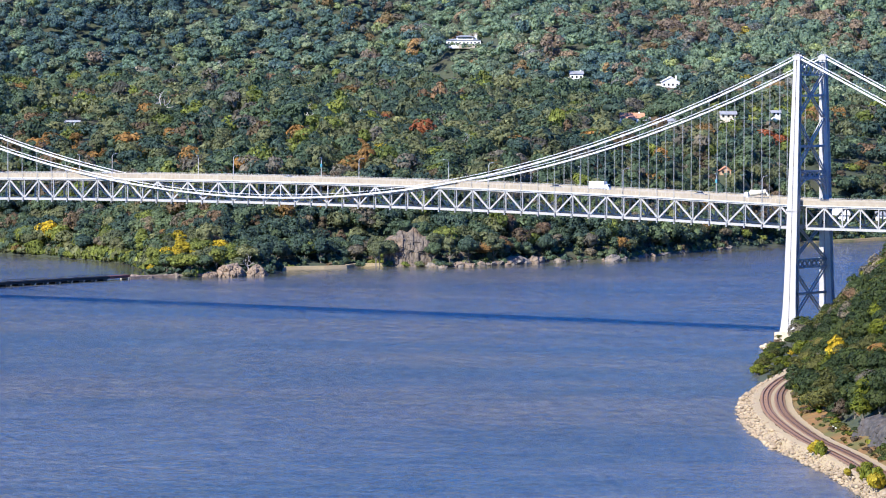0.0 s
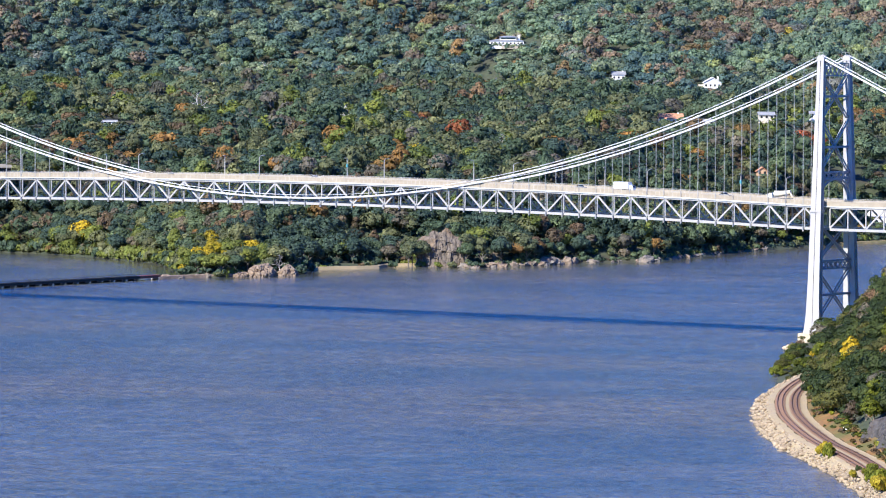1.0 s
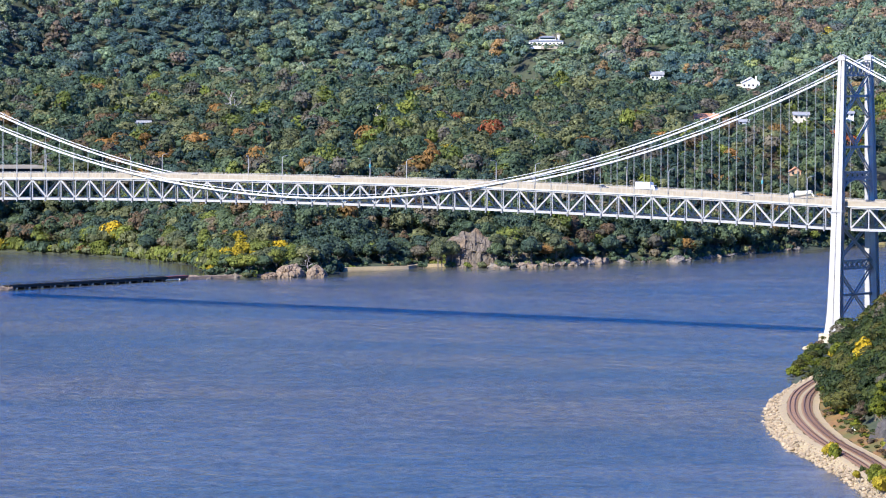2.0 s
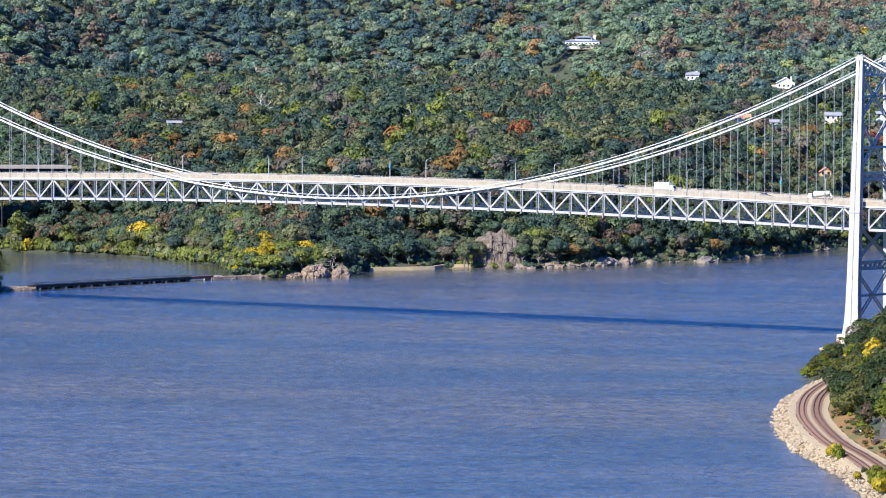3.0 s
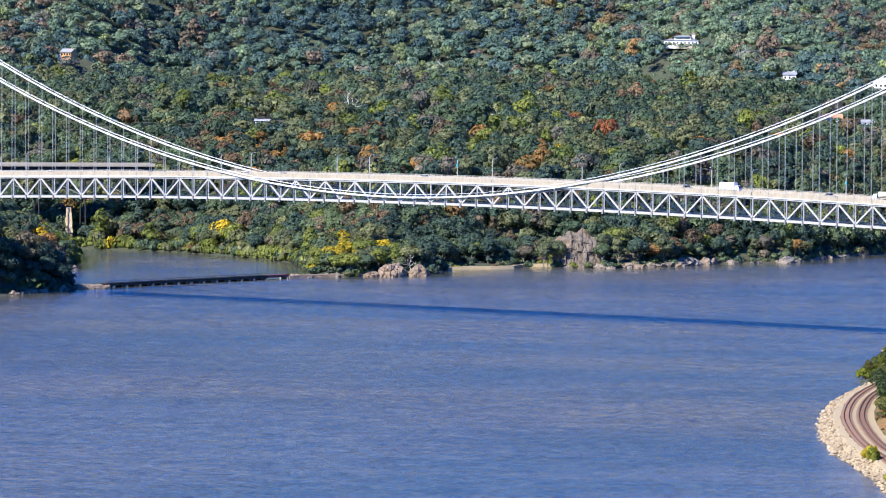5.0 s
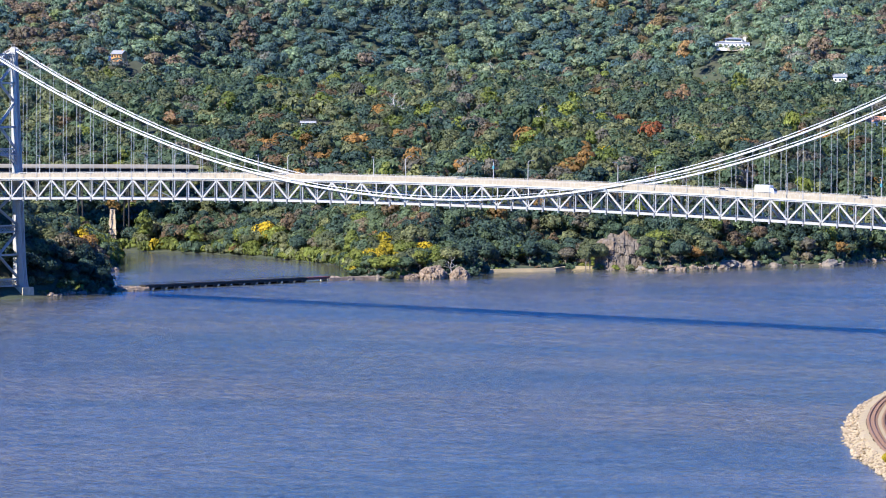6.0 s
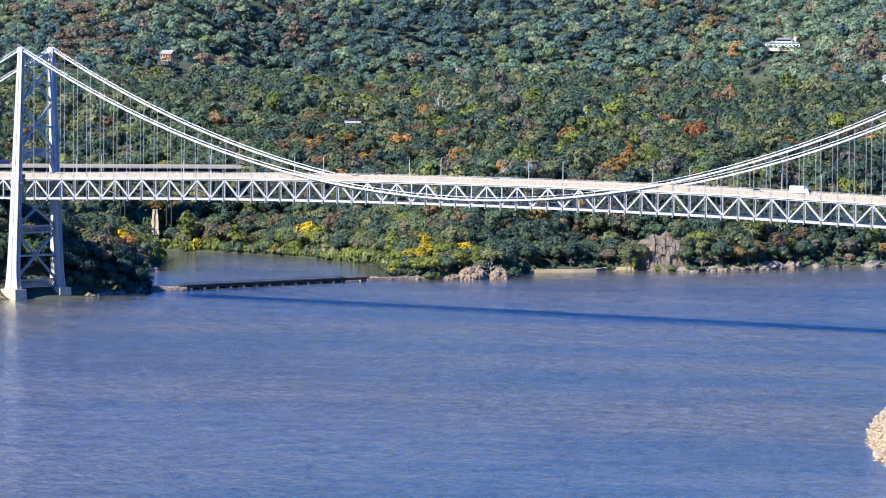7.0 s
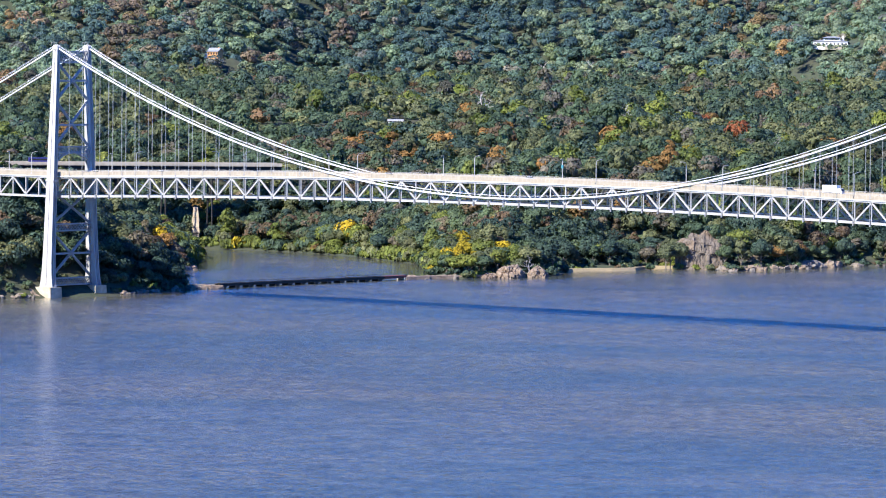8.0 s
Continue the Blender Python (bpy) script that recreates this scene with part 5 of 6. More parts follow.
solid("embankment", ribbon([(-9.5, -2.0), (-7.2, 0.1), (-4.2, 2.2), (-3.0, 2.9), (-1.4, 3.15), (-0.9, 3.22)], 0.5), M_BALLAST, "pale gravel railway embankment beside the river", "embankment", kind="structure")
solid("track_bed", ribbon([(-0.9, 3.226), (-0.5, 3.3), (2.1, 3.3), (2.5, 3.2)]), M_BALLAST_RUST, "rust-stained ballast under the outer track", "track bed", kind="structure")
solid("track_bed", ribbon([(2.5, 3.2), (3.5, 3.18)]), M_BALLAST, "pale gravel between the two tracks", "track bed", kind="structure")
solid("track_bed", ribbon([(3.5, 3.18), (3.9, 3.3), (6.5, 3.3), (6.9, 3.2)]), M_BALLAST_RUST, "rust-stained ballast under the inner track", "track bed", kind="structure")
solid("path", ribbon([(6.9, 3.2), (7.6, 3.15), (8.6, 3.2), (9.0, 3.3)], 0.25), M_BALLAST, "pale gravel service path beside the railway", "path", kind="structure")
solid("verge", ribbon([(9.0, 3.3), (10.0, 3.6), (11.6, 4.2), (13.4, 4.8), (15.5, 5.6)], 0.5), M_VERGE, "dry orange-brown grassy verge beside the railway", "verge", kind="structure")
for o in (0.75, 5.2):
    tr = thing("railway_track", "rust-brown railway track curving along the shore", "railway track", group="tracks along the shore")
    for side in (-0.75, 0.75):
        part("rail", ribbon([(o + side - 0.07, 3.44), (o + side - 0.06, 3.62), (o + side + 0.06, 3.62), (o + side + 0.07, 3.44)]), M_RAIL, tr)
    ties = Build()
    for i in range(20, len(LINE) - 20):
        for h in (0, 0.33, 0.66):
            c = LINE[i].lerp(LINE[i + 1], h) + INLAND[i] * o
            ties.beam(c - INLAND[i] * 1.3 + Vector((0, 0, 3.25)), c + INLAND[i] * 1.3 + Vector((0, 0, 3.25)), 0.24, 0.2, (-INLAND[i].y, INLAND[i].x, 0))
    tagged(part("tie", ties, M_TIE, tr, "weathered brown ties"), kind="stuff")

# loose stone on the embankment's river side
rr = np.random.default_rng(11)
vs, fs, n = [], [], 0
for i in range(5200):
    k = int(rr.integers(55, len(LINE) - 45))
    o = rr.uniform(-7.6, -2.9)
    z = float(np.interp(o, [-7.6, -7.2, -4.2, -2.9], [-0.2, 0.1, 2.2, 2.9]))
    s = (0.16 + 0.75 * rr.uniform() ** 2.2) * (1.2 if o < -5 else 0.8)
    c = LINE[k] + INLAND[k] * o * slim(LINE[k].y)
    w = ICO1[0] * (s * (1 + rr.uniform(-0.35, 0.35, (12, 1)))) * np.array([1, rr.uniform(0.6, 1), rr.uniform(0.5, 0.8)])
    vs.append(w + np.array([c.x + rr.uniform(-1, 1), c.y + rr.uniform(-1, 1), z]))
    fs.append(ICO1[1] + n)
    n += 12
def riprap_material():
    m = M_RIPRAP.copy()
    nt = m.node_tree
    b = nt.nodes["Principled BSDF"]
    src = b.inputs["Base Color"].links[0].from_socket
    isl = nt.nodes.new("ShaderNodeNewGeometry").outputs["Random Per Island"]
    nt.links.new(mix(nt, 1.0, src, ramp(nt, isl, [(0, (0.62, 0.6, 0.58)), (1, (1.15, 1.13, 1.1))]), "MULTIPLY"), b.inputs["Base Color"])
    return m
tagged(new("riprap", big_mesh("riprap", np.concatenate(vs), np.concatenate(fs), riprap_material())), "heaped pale riprap stones along the railway shore", "stones", kind="stuff")

# wooded slope above the railway
joined_e, single_e = {}, 0
NEAR_CROWNS = [crown_arrays(np.random.default_rng(90 + i), 'tall' if i % 4 == 3 else 'broad', 12, 560, (0.048, 0.092)) for i in range(6)]
OPEN_E = [zone(527, -432, 9, 16), zone(545, -456, 9, 14)]
gx, gy = np.meshgrid(np.arange(225, 760, 6.0), np.arange(-640, 60, 6.0))
gx = (gx + rng.uniform(-2.2, 2.2, gx.shape)).ravel()
gy = (gy + rng.uniform(-2.2, 2.2, gy.shape)).ravel()
gs = shore_distance(gx, gy, EAST, False)
gd, ga = to_flight(gx, gy)
pick = (gs > np.where(gy > -185, 2.5, 16.0)) & (gs < 92) & (ga / gd < math.tan(radians(8.0))) & ~((abs(gx - HALF) < 12) & (abs(gy) < 22))
pick &= (gs < 60) | (rng.uniform(size=len(gs)) > 0.45)
gz = ground_height(gx[pick], gy[pick])
for px_, py_, s, pz_ in zip(gx[pick], gy[pick], gs[pick], gz):
    if pz_ > 0:
        px_, py_, s = float(px_), float(py_), float(s)
        if any(o(px_, py_) for o in OPEN_E):
            continue
        w = dict(deep=3.8, green=2.6, olive=1.5, lime=0.3, orange=0.10, rust=0.2, brown=0.35, yellow=0.04)
        if s < 17:
            w = dict(deep=0.5, green=2, olive=1.6, lime=2.2, orange=0.1)
        elif s < 26:
            w = dict(deep=2.2, green=3, olive=1.4, lime=0.8, rust=0.15, orange=0.08)
        if py_ > -90:
            w = dict(deep=0.8, green=1.2, olive=2.4, lime=1.2, orange=0.15, rust=0.3, brown=1.2, yellow=0.12)
        names = list(w)
        k = names[int(rng.choice(len(names), p=np.array(list(w.values())) / sum(w.values())))]
        r = float(rng.uniform(3.2, 5.6)) * (0.5 if py_ > -185 and s < 13 else 1.0)
        single_e += 1
        if s > 40 or py_ > -20 or single_e % 2 == 0:
            joined_e.setdefault(k, []).append((px_, py_, pz_ + 0.55 * r, r, float(rng.uniform(0.85, 1.1))))
        elif s < 20 or rng.uniform() < 0.1:
            plant(PROTO[k, "bush", "e"], px_, py_, r * 0.8, 1.1, 0.3, "bushes above the railway", pz_)
        else:
            plant(PROTO[k, "tall" if rng.uniform() < 0.25 else "broad", "e"], px_, py_, r, float(rng.uniform(0.85, 1.1)), 0.9, "trees above the railway", pz_)
for k, rows in joined_e.items():
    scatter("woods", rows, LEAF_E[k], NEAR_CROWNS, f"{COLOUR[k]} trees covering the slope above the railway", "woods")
for k, x, y, r in (("lime", 326, -166, 3.2), ("lime", 330, -172, 3.4), ("olive", 318, -150, 3.4), ("green", 306, -128, 3.6), ("lime", 296, -110, 3.2), ("yellow", 300, -100, 2.8), ("green", 286, -90, 3.2), ("olive", 276, -70, 3.0), ("green", 343, -181, 2.4), ("green", 338, -171, 2.6), ("olive", 350, -195, 2.0), ("lime", 333, -162, 2.4), ("olive", 356, -208, 1.6),
                   ("yellow", 526.5, -469, 2.3), ("yellow", 530, -472, 2.9), ("lime", 532.5, -475, 2.6), ("lime", 594.0, -554.6, 3.6), ("yellow", 597.0, -558.6, 3.2), ("green", 562, -510, 1.3), ("lime", 572, -522, 2.4), ("lime", 578, -528, 2.8), ("lime", 582, -536, 3.0), ("yellow", 570, -526, 1.6), ("olive", 584, -520, 2.4),
                   ("rust", 486, -385, 1.8), ("orange", 500, -398, 1.6), ("lime", 478, -372, 1.5), ("green", 484, -378, 1.8)):
    plant(PROTO[k, "bush", "e"], x, y, r, 1.9 if y < -440 else 1.3, 0.0, "", 2.4 if y < -440 else None)
# low growth and tufts on the verge
tufts = {}
for i in range(340):
    k = int(rr.integers(60, len(LINE) - 75))
    o = 9.2 + 6.0 * rr.uniform() ** 0.8
    c = LINE[k] + INLAND[k] * o
    kind = ("rust", "orange", "olive", "green", "lime")[int(rr.choice(5, p=[0.2, 0.14, 0.24, 0.26, 0.16]))]
    tufts.setdefault(kind, []).append((c.x, c.y, float(np.interp(o, [9, 11.6, 15.5], [3.2, 4.1, 5.5])), rr.uniform(0.7, 1.9) * (0.7 + (o - 9) * 0.14), rr.uniform(0.8, 1.3)))
for k, rows in tufts.items():
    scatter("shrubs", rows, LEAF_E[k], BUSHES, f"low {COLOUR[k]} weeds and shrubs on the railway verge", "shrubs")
for i, (x, y, z, sx, sy, sz) in enumerate(((519, -428, 4, 3.0, 4, 3.2), (258, -46, 0.6, 3.4, 2.4, 1.6), (470, -366, 4.0, 1.6, 4, 1.5), (477, -375, 4.0, 1.3, 3, 1.2), (492, -400, 3.9, 1.0, 1.4, 0.8))):
    rock("boulder", 70 + i, (x, y, z), (sx, sy, sz), 30 + i * 11, M_RIPRAP if i else M_ROCK, "pale boulder beside the railway" if i else "dark grey rock cut beside the railway", 0.4)
for x, y, wide, tall, seed in ((527, -441, 22, 8.0, 21), (546, -465, 26, 10.0, 23)):
    me = cliff_mesh(wide, tall, seed)
    me.materials[0] = M_ROCK_DARK
    ob = new("cliff", me)
    ob.matrix_world = pose(x, y, 3.6, 0, 0, -30)
    tagged(ob, "dark grey fractured rock cut beside the railway", "rock")
box = thing("signal_box", "small white railway signal cabinet on a post base", "signal box", (499.2, -411.2, 3.5), 35)
part("cabinet", Build().box(-0.6, -0.45, 0.25, 0.6, 0.45, 2.0), M_BUOY, box)
part("plinth", Build().box(-0.7, -0.55, -0.8, 0.7, 0.55, 0.25), M_CONCRETE, box)
post = thing("marker_post", "thin white railway marker post", "post", (512, -424, 3.2))
part("shaft", Build().beam((0, 0, -0.3), (0, 0, 1.9), 0.16, 0.16), M_BUOY, post)
part("cap", Build().box(-0.14, -0.14, 1.9, 0.14, 0.14, 2.1), M_BUOY, post)


for proto in [*PROTO.values(), dead]:
    for o in (*proto.children_recursive, proto):
        bpy.data.objects.remove(o)


# ---------------------------------------------------------------- railway trestle across the creek mouth
trestle = thing("railway_trestle", "long low black railway trestle across the creek mouth", "trestle")
T0, T1 = Vector((-252.5, 97, 0)), Vector((-249.5, 206, 0))
along = (T1 - T0).normalized()
cross = Vector((along.y, -along.x, 0))
for o in (-1.6, 1.6):
    part("girder", Build().beam(T0 + cross * o + Vector((0, 0, 1.35)), T1 + cross * o + Vector((0, 0, 1.35)), 0.4, 0.9), M_DARK, trestle)
part("deck", Build().beam(T0 + Vector((0, 0, 1.95)), T1 + Vector((0, 0, 1.95)), 4.0, 0.24, (1, 0, 0)), M_DARK, trestle)
for o in (-2.1, 2.1):
    part("guard_rail", Build().beam(T0 + cross * o + Vector((0, 0, 2.9)), T1 + cross * o + Vector((0, 0, 2.9)), 0.12, 0.12), M_DARK, trestle)
for i in range(13):
    c = T0.lerp(T1, (i + 0.3) / 12.7)
    pier = part("pier", Build().beam(c + Vector((0, 0, -3)), c + Vector((0, 0, 0.9)), 2.6, 4.0, along), M_DARK, trestle)
    part("pier_cap", Build().beam(c - cross * 2.6 + Vector((0, 0, 0.72)), c + cross * 2.6 + Vector((0, 0, 0.72)), 0.34, 3.0, (0, 0, 1)), M_DARK, pier)
    if i % 2 == 0:
        part("rail_post", Build().beam(c + cross * 2.1 + Vector((0, 0, 2.05)), c + cross * 2.1 + Vector((0, 0, 2.9)), 0.14, 0.14, (1, 0, 0)), M_DARK, trestle)
for o in (-0.75, 0.75):
    part("rail", Build().beam(T0 + cross * o + Vector((0, 0, 2.17)), T1 + cross * o + Vector((0, 0, 2.17)), 0.12, 0.16), M_RAIL, trestle)
span = thing("girder_span", "rusty red-brown plate girder span at the trestle's end", "girder span")
T2 = Vector((-250, 222, 0))
for o in (-1.7, 1.7):
    part("girder", Build().beam(T1 + cross * o + Vector((0, 0, 1.5)), T2 + cross * o + Vector((0, 0, 1.5)), 0.4, 1.2), M_RUST, span)
part("deck", Build().beam(T1 + Vector((0, 0, 2.0)), T2 + Vector((0, 0, 2.0)), 3.0, 0.26, (1, 0, 0)), M_RUST, span)
part("pier", Build().beam(T2 + Vector((0, 0, -3)), T2 + Vector((0, 0, 1.0)), 4.0, 5.0, along), M_CONCRETE, span)


def causeway(name, pts, wide, top, mat, label):
    b = Build()
    pts = [Vector((*p, 0)) for p in pts]
    v = []
    for i, p in enumerate(pts):
        d = (pts[min(i + 1, len(pts) - 1)] - pts[max(i - 1, 0)]).normalized()
        s = Vector((d.y, -d.x, 0))
        w = 1 + 0.25 * noise.noise(Vector((i * 1.7, wide, 0.3)))
        v += [p + s * wide * 0.75 * w + Vector((0, 0, -2)), p + s * wide * 0.5 + Vector((0, 0, top * w)), p - s * wide * 0.5 + Vector((0, 0, top)), p - s * wide * 0.8 * w + Vector((0, 0, -2))]
    f = [(i * 4 + k, i * 4 + k + 1, i * 4 + k + 5, i * 4 + k + 4) for i in range(len(pts) - 1) for k in range(3)]
    n = 4 * (len(pts) - 1)
    b.add(v, f + [(3, 2, 1, 0), (n, n + 1, n + 2, n + 3)])
    return solid(name, b, mat, label, "embankment", kind="structure")


causeway("embankment", [(-250, 221), (-250, 230), (-249, 240), (-246, 252), (-242, 264), (-238, 274)], 5, 1.3, M_ROCK_WARM, "low stone causeway where the trestle meets the point")
causeway("beach", [(-210, 778), (-209, 795), (-207, 812), (-206, 830), (-204, 850), (-202, 872)], 9, 1.0, M_SAND, "pale sandy beach on the far shore")
causeway("embankment", [(-256, 82), (-254, 88), (-252.6, 98)], 5, 1.2, M_ROCK_WARM, "rough stone causeway at the trestle's end")
causeway("embankment", [(-243, 322), (-249, 336), (-251, 346), (-247, 356), (-242, 366), (-238, 378), (-244, 392), (-244, 400), (-232, 416)], 4, 1.3, M_BALLAST, "pale gravel railway bed along the far shore")

# ---------------------------------------------------------------- highway viaduct behind the west end
via = thing("highway_viaduct", "grey concrete and steel highway viaduct over the creek valley", "viaduct")
V0, V1 = Vector((-604, 311, 43.6)), Vector((-517, 432, 43.0))
va = (V1 - V0).normalized()
vc = Vector((va.y, -va.x, 0)).normalized()
part("deck", Build().beam(V0, V1, 13.0, 0.5, vc), M_CONCRETE, via)
part("roadway", Build().beam(V0 + Vector((0, 0, 0.29)), V1 + Vector((0, 0, 0.29)), 10.5, 0.08, vc), M_ASPHALT, via)
for o in (-6.4, 6.4):
    part("parapet", Build().beam(V0 + vc * o + Vector((0, 0, 0.8)), V1 + vc * o + Vector((0, 0, 0.8)), 0.4, 1.4, vc), M_CONCRETE, via, "pale concrete parapet")
for o in (-5, 5):
    part("girder", Build().beam(V0 + vc * o - Vector((0, 0, 1.5)), V1 + vc * o - Vector((0, 0, 1.5)), 0.5, 2.3, vc), M_DARK, via, "dark steel deck girder")
for i in range(6):
    c = V0.lerp(V1, (i + 0.5) / 6)
    g = 12.0 if 1 <= i <= 4 else 26.0
    bent = part("bent", Build().beam(c - Vector((0, 0, 3)) - vc * 5.5, c - Vector((0, 0, 3)) + vc * 5.5, 1.0, 0.9), M_ROPE, via)
    for o in (-1, 1):
        part("column", Build().beam((c.x + vc.x * o * 5, c.y + vc.y * o * 5, c.z - 2.6), (c.x + vc.x * o * 6.4, c.y + vc.y * o * 6.4, g), 0.6, 0.6), M_DARK, bent)
        part("brace", Build().beam((c.x - vc.x * o * 5, c.y - vc.y * o * 5, c.z - 3), (c.x + vc.x * o * 6, c.y + vc.y * o * 6, g + 8), 0.4, 0.4), M_DARK, bent)
    if i < 5:
        d = V0.lerp(V1, (i + 1.5) / 6)
        part("long_brace", Build().beam((c.x, c.y, c.z - 4), (d.x, d.y, d.z - 16), 0.4, 0.4), M_ROPE, bent)
pier_stones = Build()
for i, (w, o) in enumerate(((4.4, 0.3), (4.0, -0.3), (4.3, 0.2), (3.6, 0.4), (3.9, -0.2), (3.2, 0.1), (2.8, -0.3))):
    pier_stones.beam((-548 + o, 401 - o, 2 + 2.7 * i), (-548 + o * 0.6, 401, 4.72 + 2.7 * i), w, w * 0.9, (0.8, 0.6, 0), w * 0.9, w * 0.8)
stone = part("stone_pier", pier_stones, M_RIPRAP, via, "pale masonry pier")


# ---------------------------------------------------------------- lamps along the deck
def lamp(x, y, arm, label, signal=False):
    t = thing("street_lamp", label, "street lamp", (x, y, chord_top(x) + 1.1), group="lamps along the bridge deck")
    s = -1 if y > 0 else 1
    part("pole", Build().tube([(0, 0, 0), (0, 0, 5), (0, 0, 8.6)], 0.19, 6, 0.14), M_STEEL, t)
    part("base", Build().box(-0.25, -0.25, -0.1, 0.25, 0.25, 0.7), M_STEEL, t)
    if arm:
        part("arm", Build().tube([(0, 0, 8.5), (0, s * 0.6, 9.2), (0, s * 2.4, 9.5)], 0.13, 6, 0.1), M_STEEL, t)
        part("head", Build().box(-0.22, s * 3.0 - 0.6, 9.35, 0.22, s * 3.0 + 0.6, 9.6), M_STEEL, t)
    else:
        part("head", Build().box(-0.2, s * 0.5 - 0.6, 8.55, 0.2, s * 0.5 + 0.6, 8.8), M_STEEL, t)
    if signal:
        part("signal", Build().box(-0.35, -0.3, 5.0, 0.35, 0.3, 6.3), M_SIGNAL, t, "teal lane signal box")


for i in range(9):
    lamp(-264 + 62.15 * i, -8.72, True, "tall grey lamp with a curved arm on the bridge parapet")
    lamp(-295 + 62.15 * i, 8.72, i in (2, 6), "tall grey pole lamp on the far bridge parapet", i in (5, 8))


# ---------------------------------------------------------------- vehicles
def wheels(t, xs, half, r=0.48):
    for x in xs:
        for s in (-1, 1):
            part("wheel", Build().tube([(x, s * half - 0.13, r), (x, s * half + 0.13, r)], r, 12), M_TYRE, t)


def car(x, y, mat, label, turn=0, length=4.6):
    t = thing("car", label, "car", (x, y, chord_top(x) + 1.03), turn, "cars on the bridge")
    n = length / 2
    part("body", Build().prism([(-n, 0.35), (n, 0.35), (n, 0.75), (n - 0.3, 0.95), (-n + 0.1, 1.0), (-n, 0.8)], -0.88, 0.88), mat, t)
    part("cabin", Build().prism([(-n + 0.5, 0.99), (n - 1.2, 0.95), (n - 1.9, 1.5), (-n + 1.0, 1.52)], -0.78, 0.78), M_GLASS, t)
    part("roof", Build().prism([(-n + 1.0, 1.51), (n - 1.9, 1.49), (n - 2.1, 1.6), (-n + 1.2, 1.62)], -0.76, 0.76), mat, t)
    wheels(t, (-n + 0.85, n - 0.9), 0.8, 0.34)


truck_x = 153.5
truck = thing("box_truck", "white box truck driving across the bridge", "truck", (truck_x, 2.6, chord_top(truck_x) + 1.03))
part("box", Build().box(-4.6, -1.25, 0.95, 2.2, 1.25, 3.7), M_CARWHITE, truck)
part("cab", Build().prism([(2.35, 0.6), (4.3, 0.6), (4.3, 1.5), (3.7, 2.5), (2.35, 2.6)], -1.05, 1.05), M_CARWHITE, truck)
part("windscreen", Build().prism([(4.2, 1.55), (4.32, 1.55), (3.76, 2.45), (3.64, 2.45)], -0.95, 0.95), M_GLASS, truck)
part("chassis", Build().box(-4.4, -0.9, 0.5, 3.9, 0.9, 0.94), M_TYRE, truck)
wheels(truck, (-3.2, 3.2), 1.0)
mix_x = 224.0
mixer = thing("mixer_truck", "cream concrete mixer truck on the bridge", "truck", (mix_x, 2.6, chord_top(mix_x) + 1.03))
part("cab", Build().prism([(-5.2, 0.6), (-3.3, 0.6), (-3.3, 2.7), (-4.7, 2.7), (-5.2, 1.7)], -1.15, 1.15), M_CARWHITE, mixer)
part("drum", Build().tube([(-2.6, 0, 2.3), (-1.6, 0, 2.4), (0.8, 0, 2.6), (3.4, 0, 3.0), (4.2, 0, 3.1)], 1.3, 14, 0.7), M_MIXER, mixer)
part("chute", Build().beam((4.1, 0, 2.9), (5.2, 0, 1.4), 0.7, 0.4), M_MIXER, mixer)
part("chassis", Build().box(-5.0, -0.9, 0.5, 4.8, 0.9, 0.95), M_TYRE, mixer)
wheels(mixer, (-4.2, 1.6, 2.9), 1.05, 0.52)
car(199, 2.6, M_CARGREY, "dark grey car on the bridge roadway")
car(133, 2.6, M_CARGREY, "dark car on the bridge roadway")
car(-194, -2.6, M_CARWHITE, "white car on the bridge roadway", 180)
car(-86.5, -2.6, M_CARWHITE, "white van-like car on the bridge roadway", 180, 5.4)
car(-66, -2.6, M_CARSILVER, "silver car on the bridge roadway", 180)
car(4.2, 2.6, M_CARSILVER, "pale silver car on the bridge roadway")
car(-232, -2.6, M_CARWHITE, "white car beside the west tower", 180)
bus_at = V0.lerp(V1, 0.14) + Vector((0, 0, 0.4))
bus = thing("coach", "deep blue coach crossing the highway viaduct", "bus", tuple(bus_at), math.degrees(math.atan2(va.y, va.x)))
part("body", Build().prism([(-5.6, 0.5), (5.6, 0.5), (5.7, 1.4), (5.5, 3.2), (-5.6, 3.25)], -1.25, 1.25), M_CARBLUE, bus)
part("window_band", Build().box(-5.0, -1.28, 1.7, 4.9, 1.28, 2.6), M_GLASS, bus)
wheels(bus, (-3.6, 3.4), 1.1, 0.5)


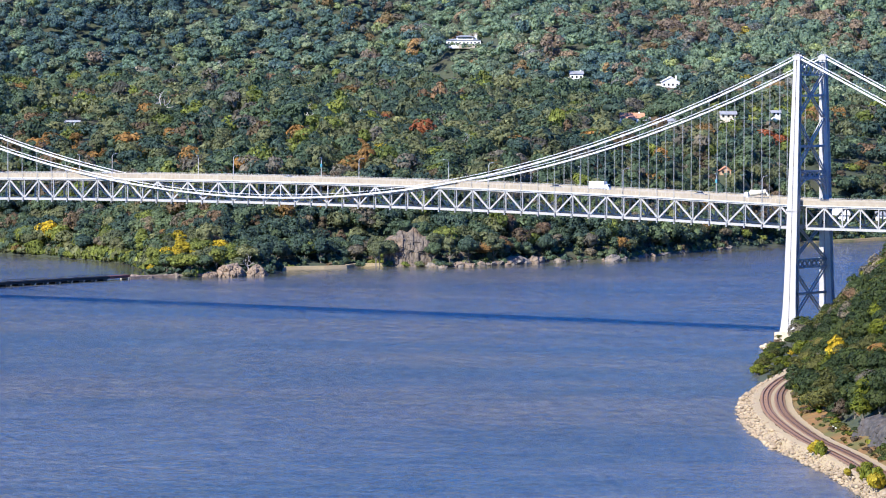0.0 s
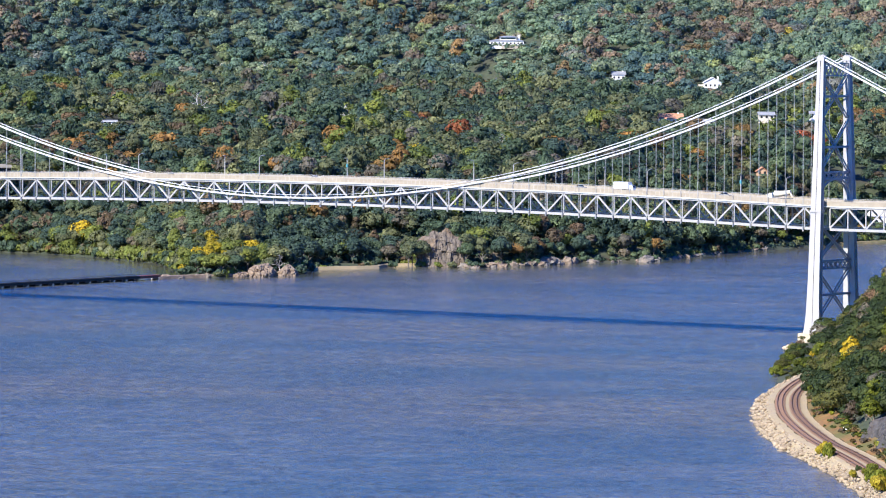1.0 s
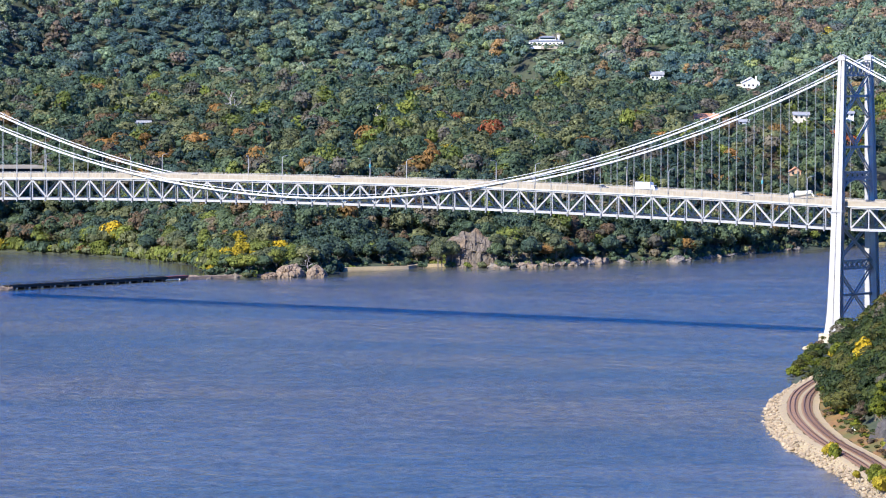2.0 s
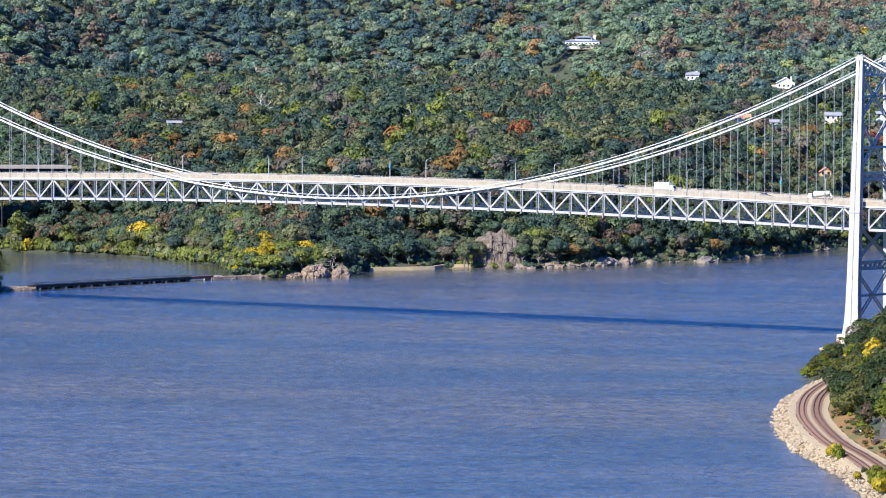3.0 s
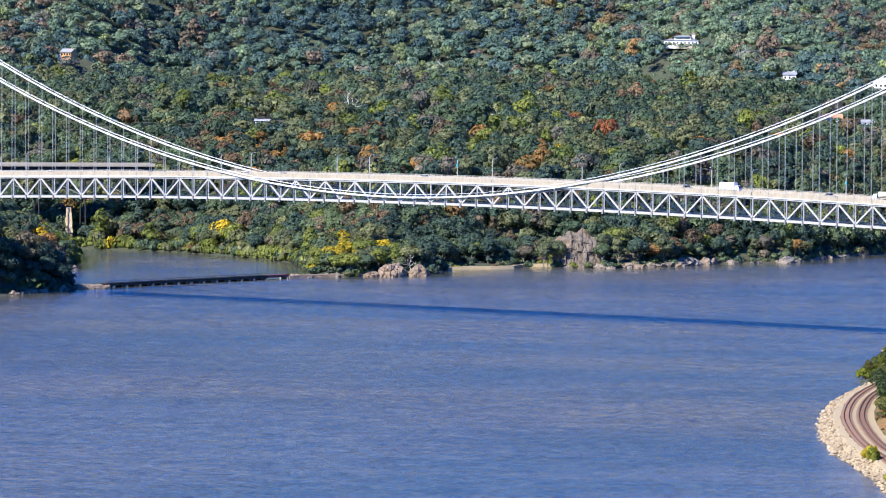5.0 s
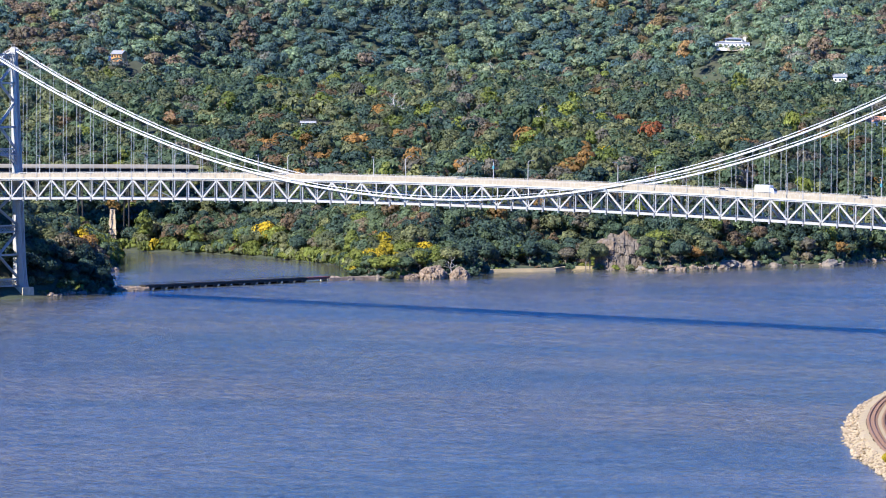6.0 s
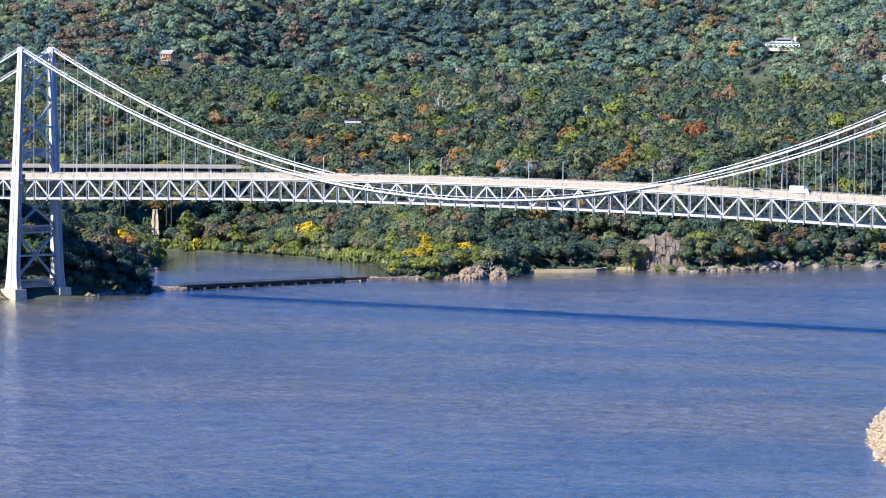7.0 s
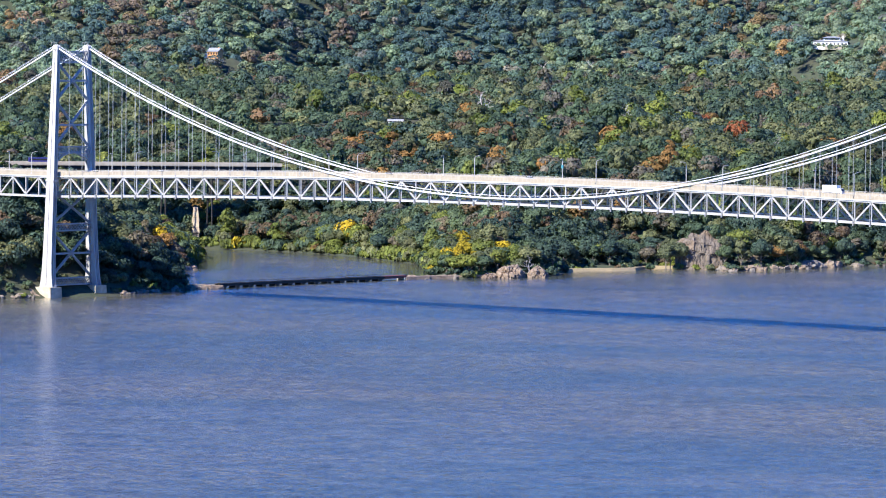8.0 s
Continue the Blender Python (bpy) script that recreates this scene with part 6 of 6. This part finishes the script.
# ---------------------------------------------------------------- houses on the hillside
def house(place, turn, w, d, h, roof, wall_mat, roof_mat, label, pitch=0.5, wins=4, ground=1.5, hip=False, chimney=True):
    """A house whose front looks along its own -y: wall, roof, windows with sills, door, chimney."""
    t = thing("house", label, "house", place, turn)
    wall = part("wall", Build().box(-w / 2, -d / 2, -ground, w / 2, d / 2, h), wall_mat, t)
    r = pitch * d / 2
    e = 0.7
    b = Build()
    if hip:
        k = min(w, d) / 2 * 0.9
        b.add([(-w / 2 - e, -d / 2 - e, h), (w / 2 + e, -d / 2 - e, h), (w / 2 + e, d / 2 + e, h), (-w / 2 - e, d / 2 + e, h), (-w / 2 + k, 0, h + r), (w / 2 - k, 0, h + r)],
              [(0, 1, 5, 4), (1, 2, 5), (2, 3, 4, 5), (3, 0, 4), (3, 2, 1, 0)])
    elif roof == "x":
        v = [(x, y, z) for x in (-w / 2 - e, w / 2 + e) for y, z in ((-d / 2 - e, h - 0.3), (0, h + r), (d / 2 + e, h - 0.3), (0, h + r - 0.5))]
        b.add(v, [(0, 4, 5, 1), (1, 5, 6, 2), (0, 3, 7, 4), (3, 2, 6, 7), (0, 1, 2, 3), (4, 7, 6, 5)])
        wall2 = Build().add([(s * (w / 2 - 0.02), y, z) for s in (-1, 1) for y, z in ((-d / 2, h), (d / 2, h), (0, h + r - 0.45))], [(0, 1, 2), (5, 4, 3)])
        part("gable", wall2, wall_mat, t)
    else:
        r = pitch * w / 2
        v = [(x, y, z) for y in (-d / 2 - e, d / 2 + e) for x, z in ((-w / 2 - e, h - 0.3), (0, h + r), (w / 2 + e, h - 0.3), (0, h + r - 0.5))]
        b.add(v, [(0, 1, 5, 4), (1, 2, 6, 5), (0, 4, 7, 3), (3, 7, 6, 2), (0, 3, 2, 1), (4, 5, 6, 7)])
        part("gable", Build().add([(x, s * (d / 2 - 0.02), z) for s in (-1, 1) for x, z in ((-w / 2, h), (w / 2, h), (0, h + r - 0.45))], [(0, 1, 2), (5, 4, 3)]), wall_mat, t)
    part("roof", b, roof_mat, t)
    for i in range(wins):
        x = -w / 2 + w * (i + 0.5) / wins
        part("window", Build().box(x - 0.65, -d / 2 - 0.06, h * 0.32, x + 0.65, -d / 2 + 0.05, h * 0.32 + 1.5), M_GLASS, wall)
    if chimney:
        part("chimney", Build().box(w * 0.28, -0.6, h, w * 0.28 + 1.0, 0.4, h + r + 0.5), wall_mat, t)
    return t


FACE = 37.0
big = house((-913, 1472, 105.0), FACE, 25, 12, 4.6, "x", M_WHITE, M_ROOF, "large white modern hillside house with low hipped roofs", 0.28, 9, 3.4, True, False)
big.scale = (1, 1, 0.74)
part("upper_storey", Build().box(-5, -3.5, 5.4, 7, 4.5, 8.2), M_WHITE, big)
part("upper_roof", Build().add([(-6, -4.5, 8.2), (8, -4.5, 8.2), (8, 5.5, 8.2), (-6, 5.5, 8.2), (-2, 0.5, 9.6), (4, 0.5, 9.6)], [(0, 1, 5, 4), (1, 2, 5), (2, 3, 4, 5), (3, 0, 4), (3, 2, 1, 0)]), M_ROOF, big)
part("upper_window", Build().box(-4.4, -3.58, 6.2, 6.4, -3.5, 7.5), M_GLASS, big)
part("chimney", Build().box(8.2, -1, 4.5, 9.8, 0.8, 10.2), M_WHITE, big)
part("terrace", Build().box(-4, -10, -3.5, 8, -6.0, -0.2), M_CONCRETE, big)
part("porch_opening", Build().box(-3, -6.1, -2.8, 6, -5.95, 0.8), M_GLASS, big)
h3 = house((-654, 1345, 77.0), FACE, 12, 10, 4.2, "y", M_WHITE, M_WHITE, "white gabled hillside house with a pale roof", 0.6, 4, 2.0)
part("porch", Build().box(-9.5, -3, -3, -6.05, 4, 2.6), M_CREAM, h3)
part("base_storey", Build().box(-5.5, -5.3, -3.2, 5.5, -5.01, -0.2), M_TAN, h3)
h4 = house((-737, 1354, 81.5), FACE, 9, 8, 4.4, "x", M_WHITE, M_ROOF, "tall white house half hidden by trees", 0.5, 3, 2.0)
part("wing", Build().box(-8.5, -3.2, -4, -4.52, 3, 2.0), M_CREAM, h4)
h2 = house((-452, 978, 59.5), FACE, 14, 9, 4.0, "x", M_WHITE, M_ROOF_RED, "white house with an orange terracotta roof", 0.65, 4, 2.0)
part("garage", Build().box(7.5, -6.5, -3, 14, 1.5, 1.8), M_WHITE, h2)
part("garage_roof", Build().prism([(6.9, 1.8), (14.6, 1.8), (10.7, 4.4)], -7, 2), M_ROOF, h2)
house((-434, 992, 59.0), FACE, 7, 6, 2.6, "x", M_WHITE, M_ROOF, "small white outbuilding with a grey roof", 0.5, 2, 2.0, False, False)
house((-352, 926, 64.6), FACE, 9, 7, 3.0, "x", M_CREAM, M_ROOF, "cream house with a grey roof on the hillside", 0.5, 3, 2.0, False, False)
house((-330, 944, 66.0), FACE, 5, 5, 2.6, "x", M_WHITE, M_ROOF, "small pale cottage among the trees", 0.5, 2, 2.0, False, False)
house((-259, 771, 37.0), FACE, 6, 6, 2.4, "y", M_TAN, M_ROOF_RED, "small brick building with an orange roof", 0.8, 2, 2.0, False, False)
h5 = house((-1213, 1136, 94.0), FACE - 25, 8.5, 8, 3.6, "x", M_ORANGE, M_ROOF, "orange cedar house with a blue-grey roof", 0.6, 4, 2.0)
part("wing", Build().box(-7.4, -3, -2, -4.27, 3, 2.0), M_WHITE, h5)
house((-629, 656, 60.5), FACE, 8, 6, 2.4, "x", M_WHITE, M_ROOF, "low pale building among the trees", 0.3, 3, 2.0, False, False)
house((-239, 862, 6.8), FACE, 10.5, 9, 6.0, "x", M_WHITE, M_WHITE, "tall white house above the sandy beach", 0.7, 3, 2.0, False, False)
house((-224, 889, 7.2), FACE, 11, 8, 5.0, "x", M_WHITE, M_ROOF, "white house among trees above the beach", 0.5, 3, 2.0, False, False)
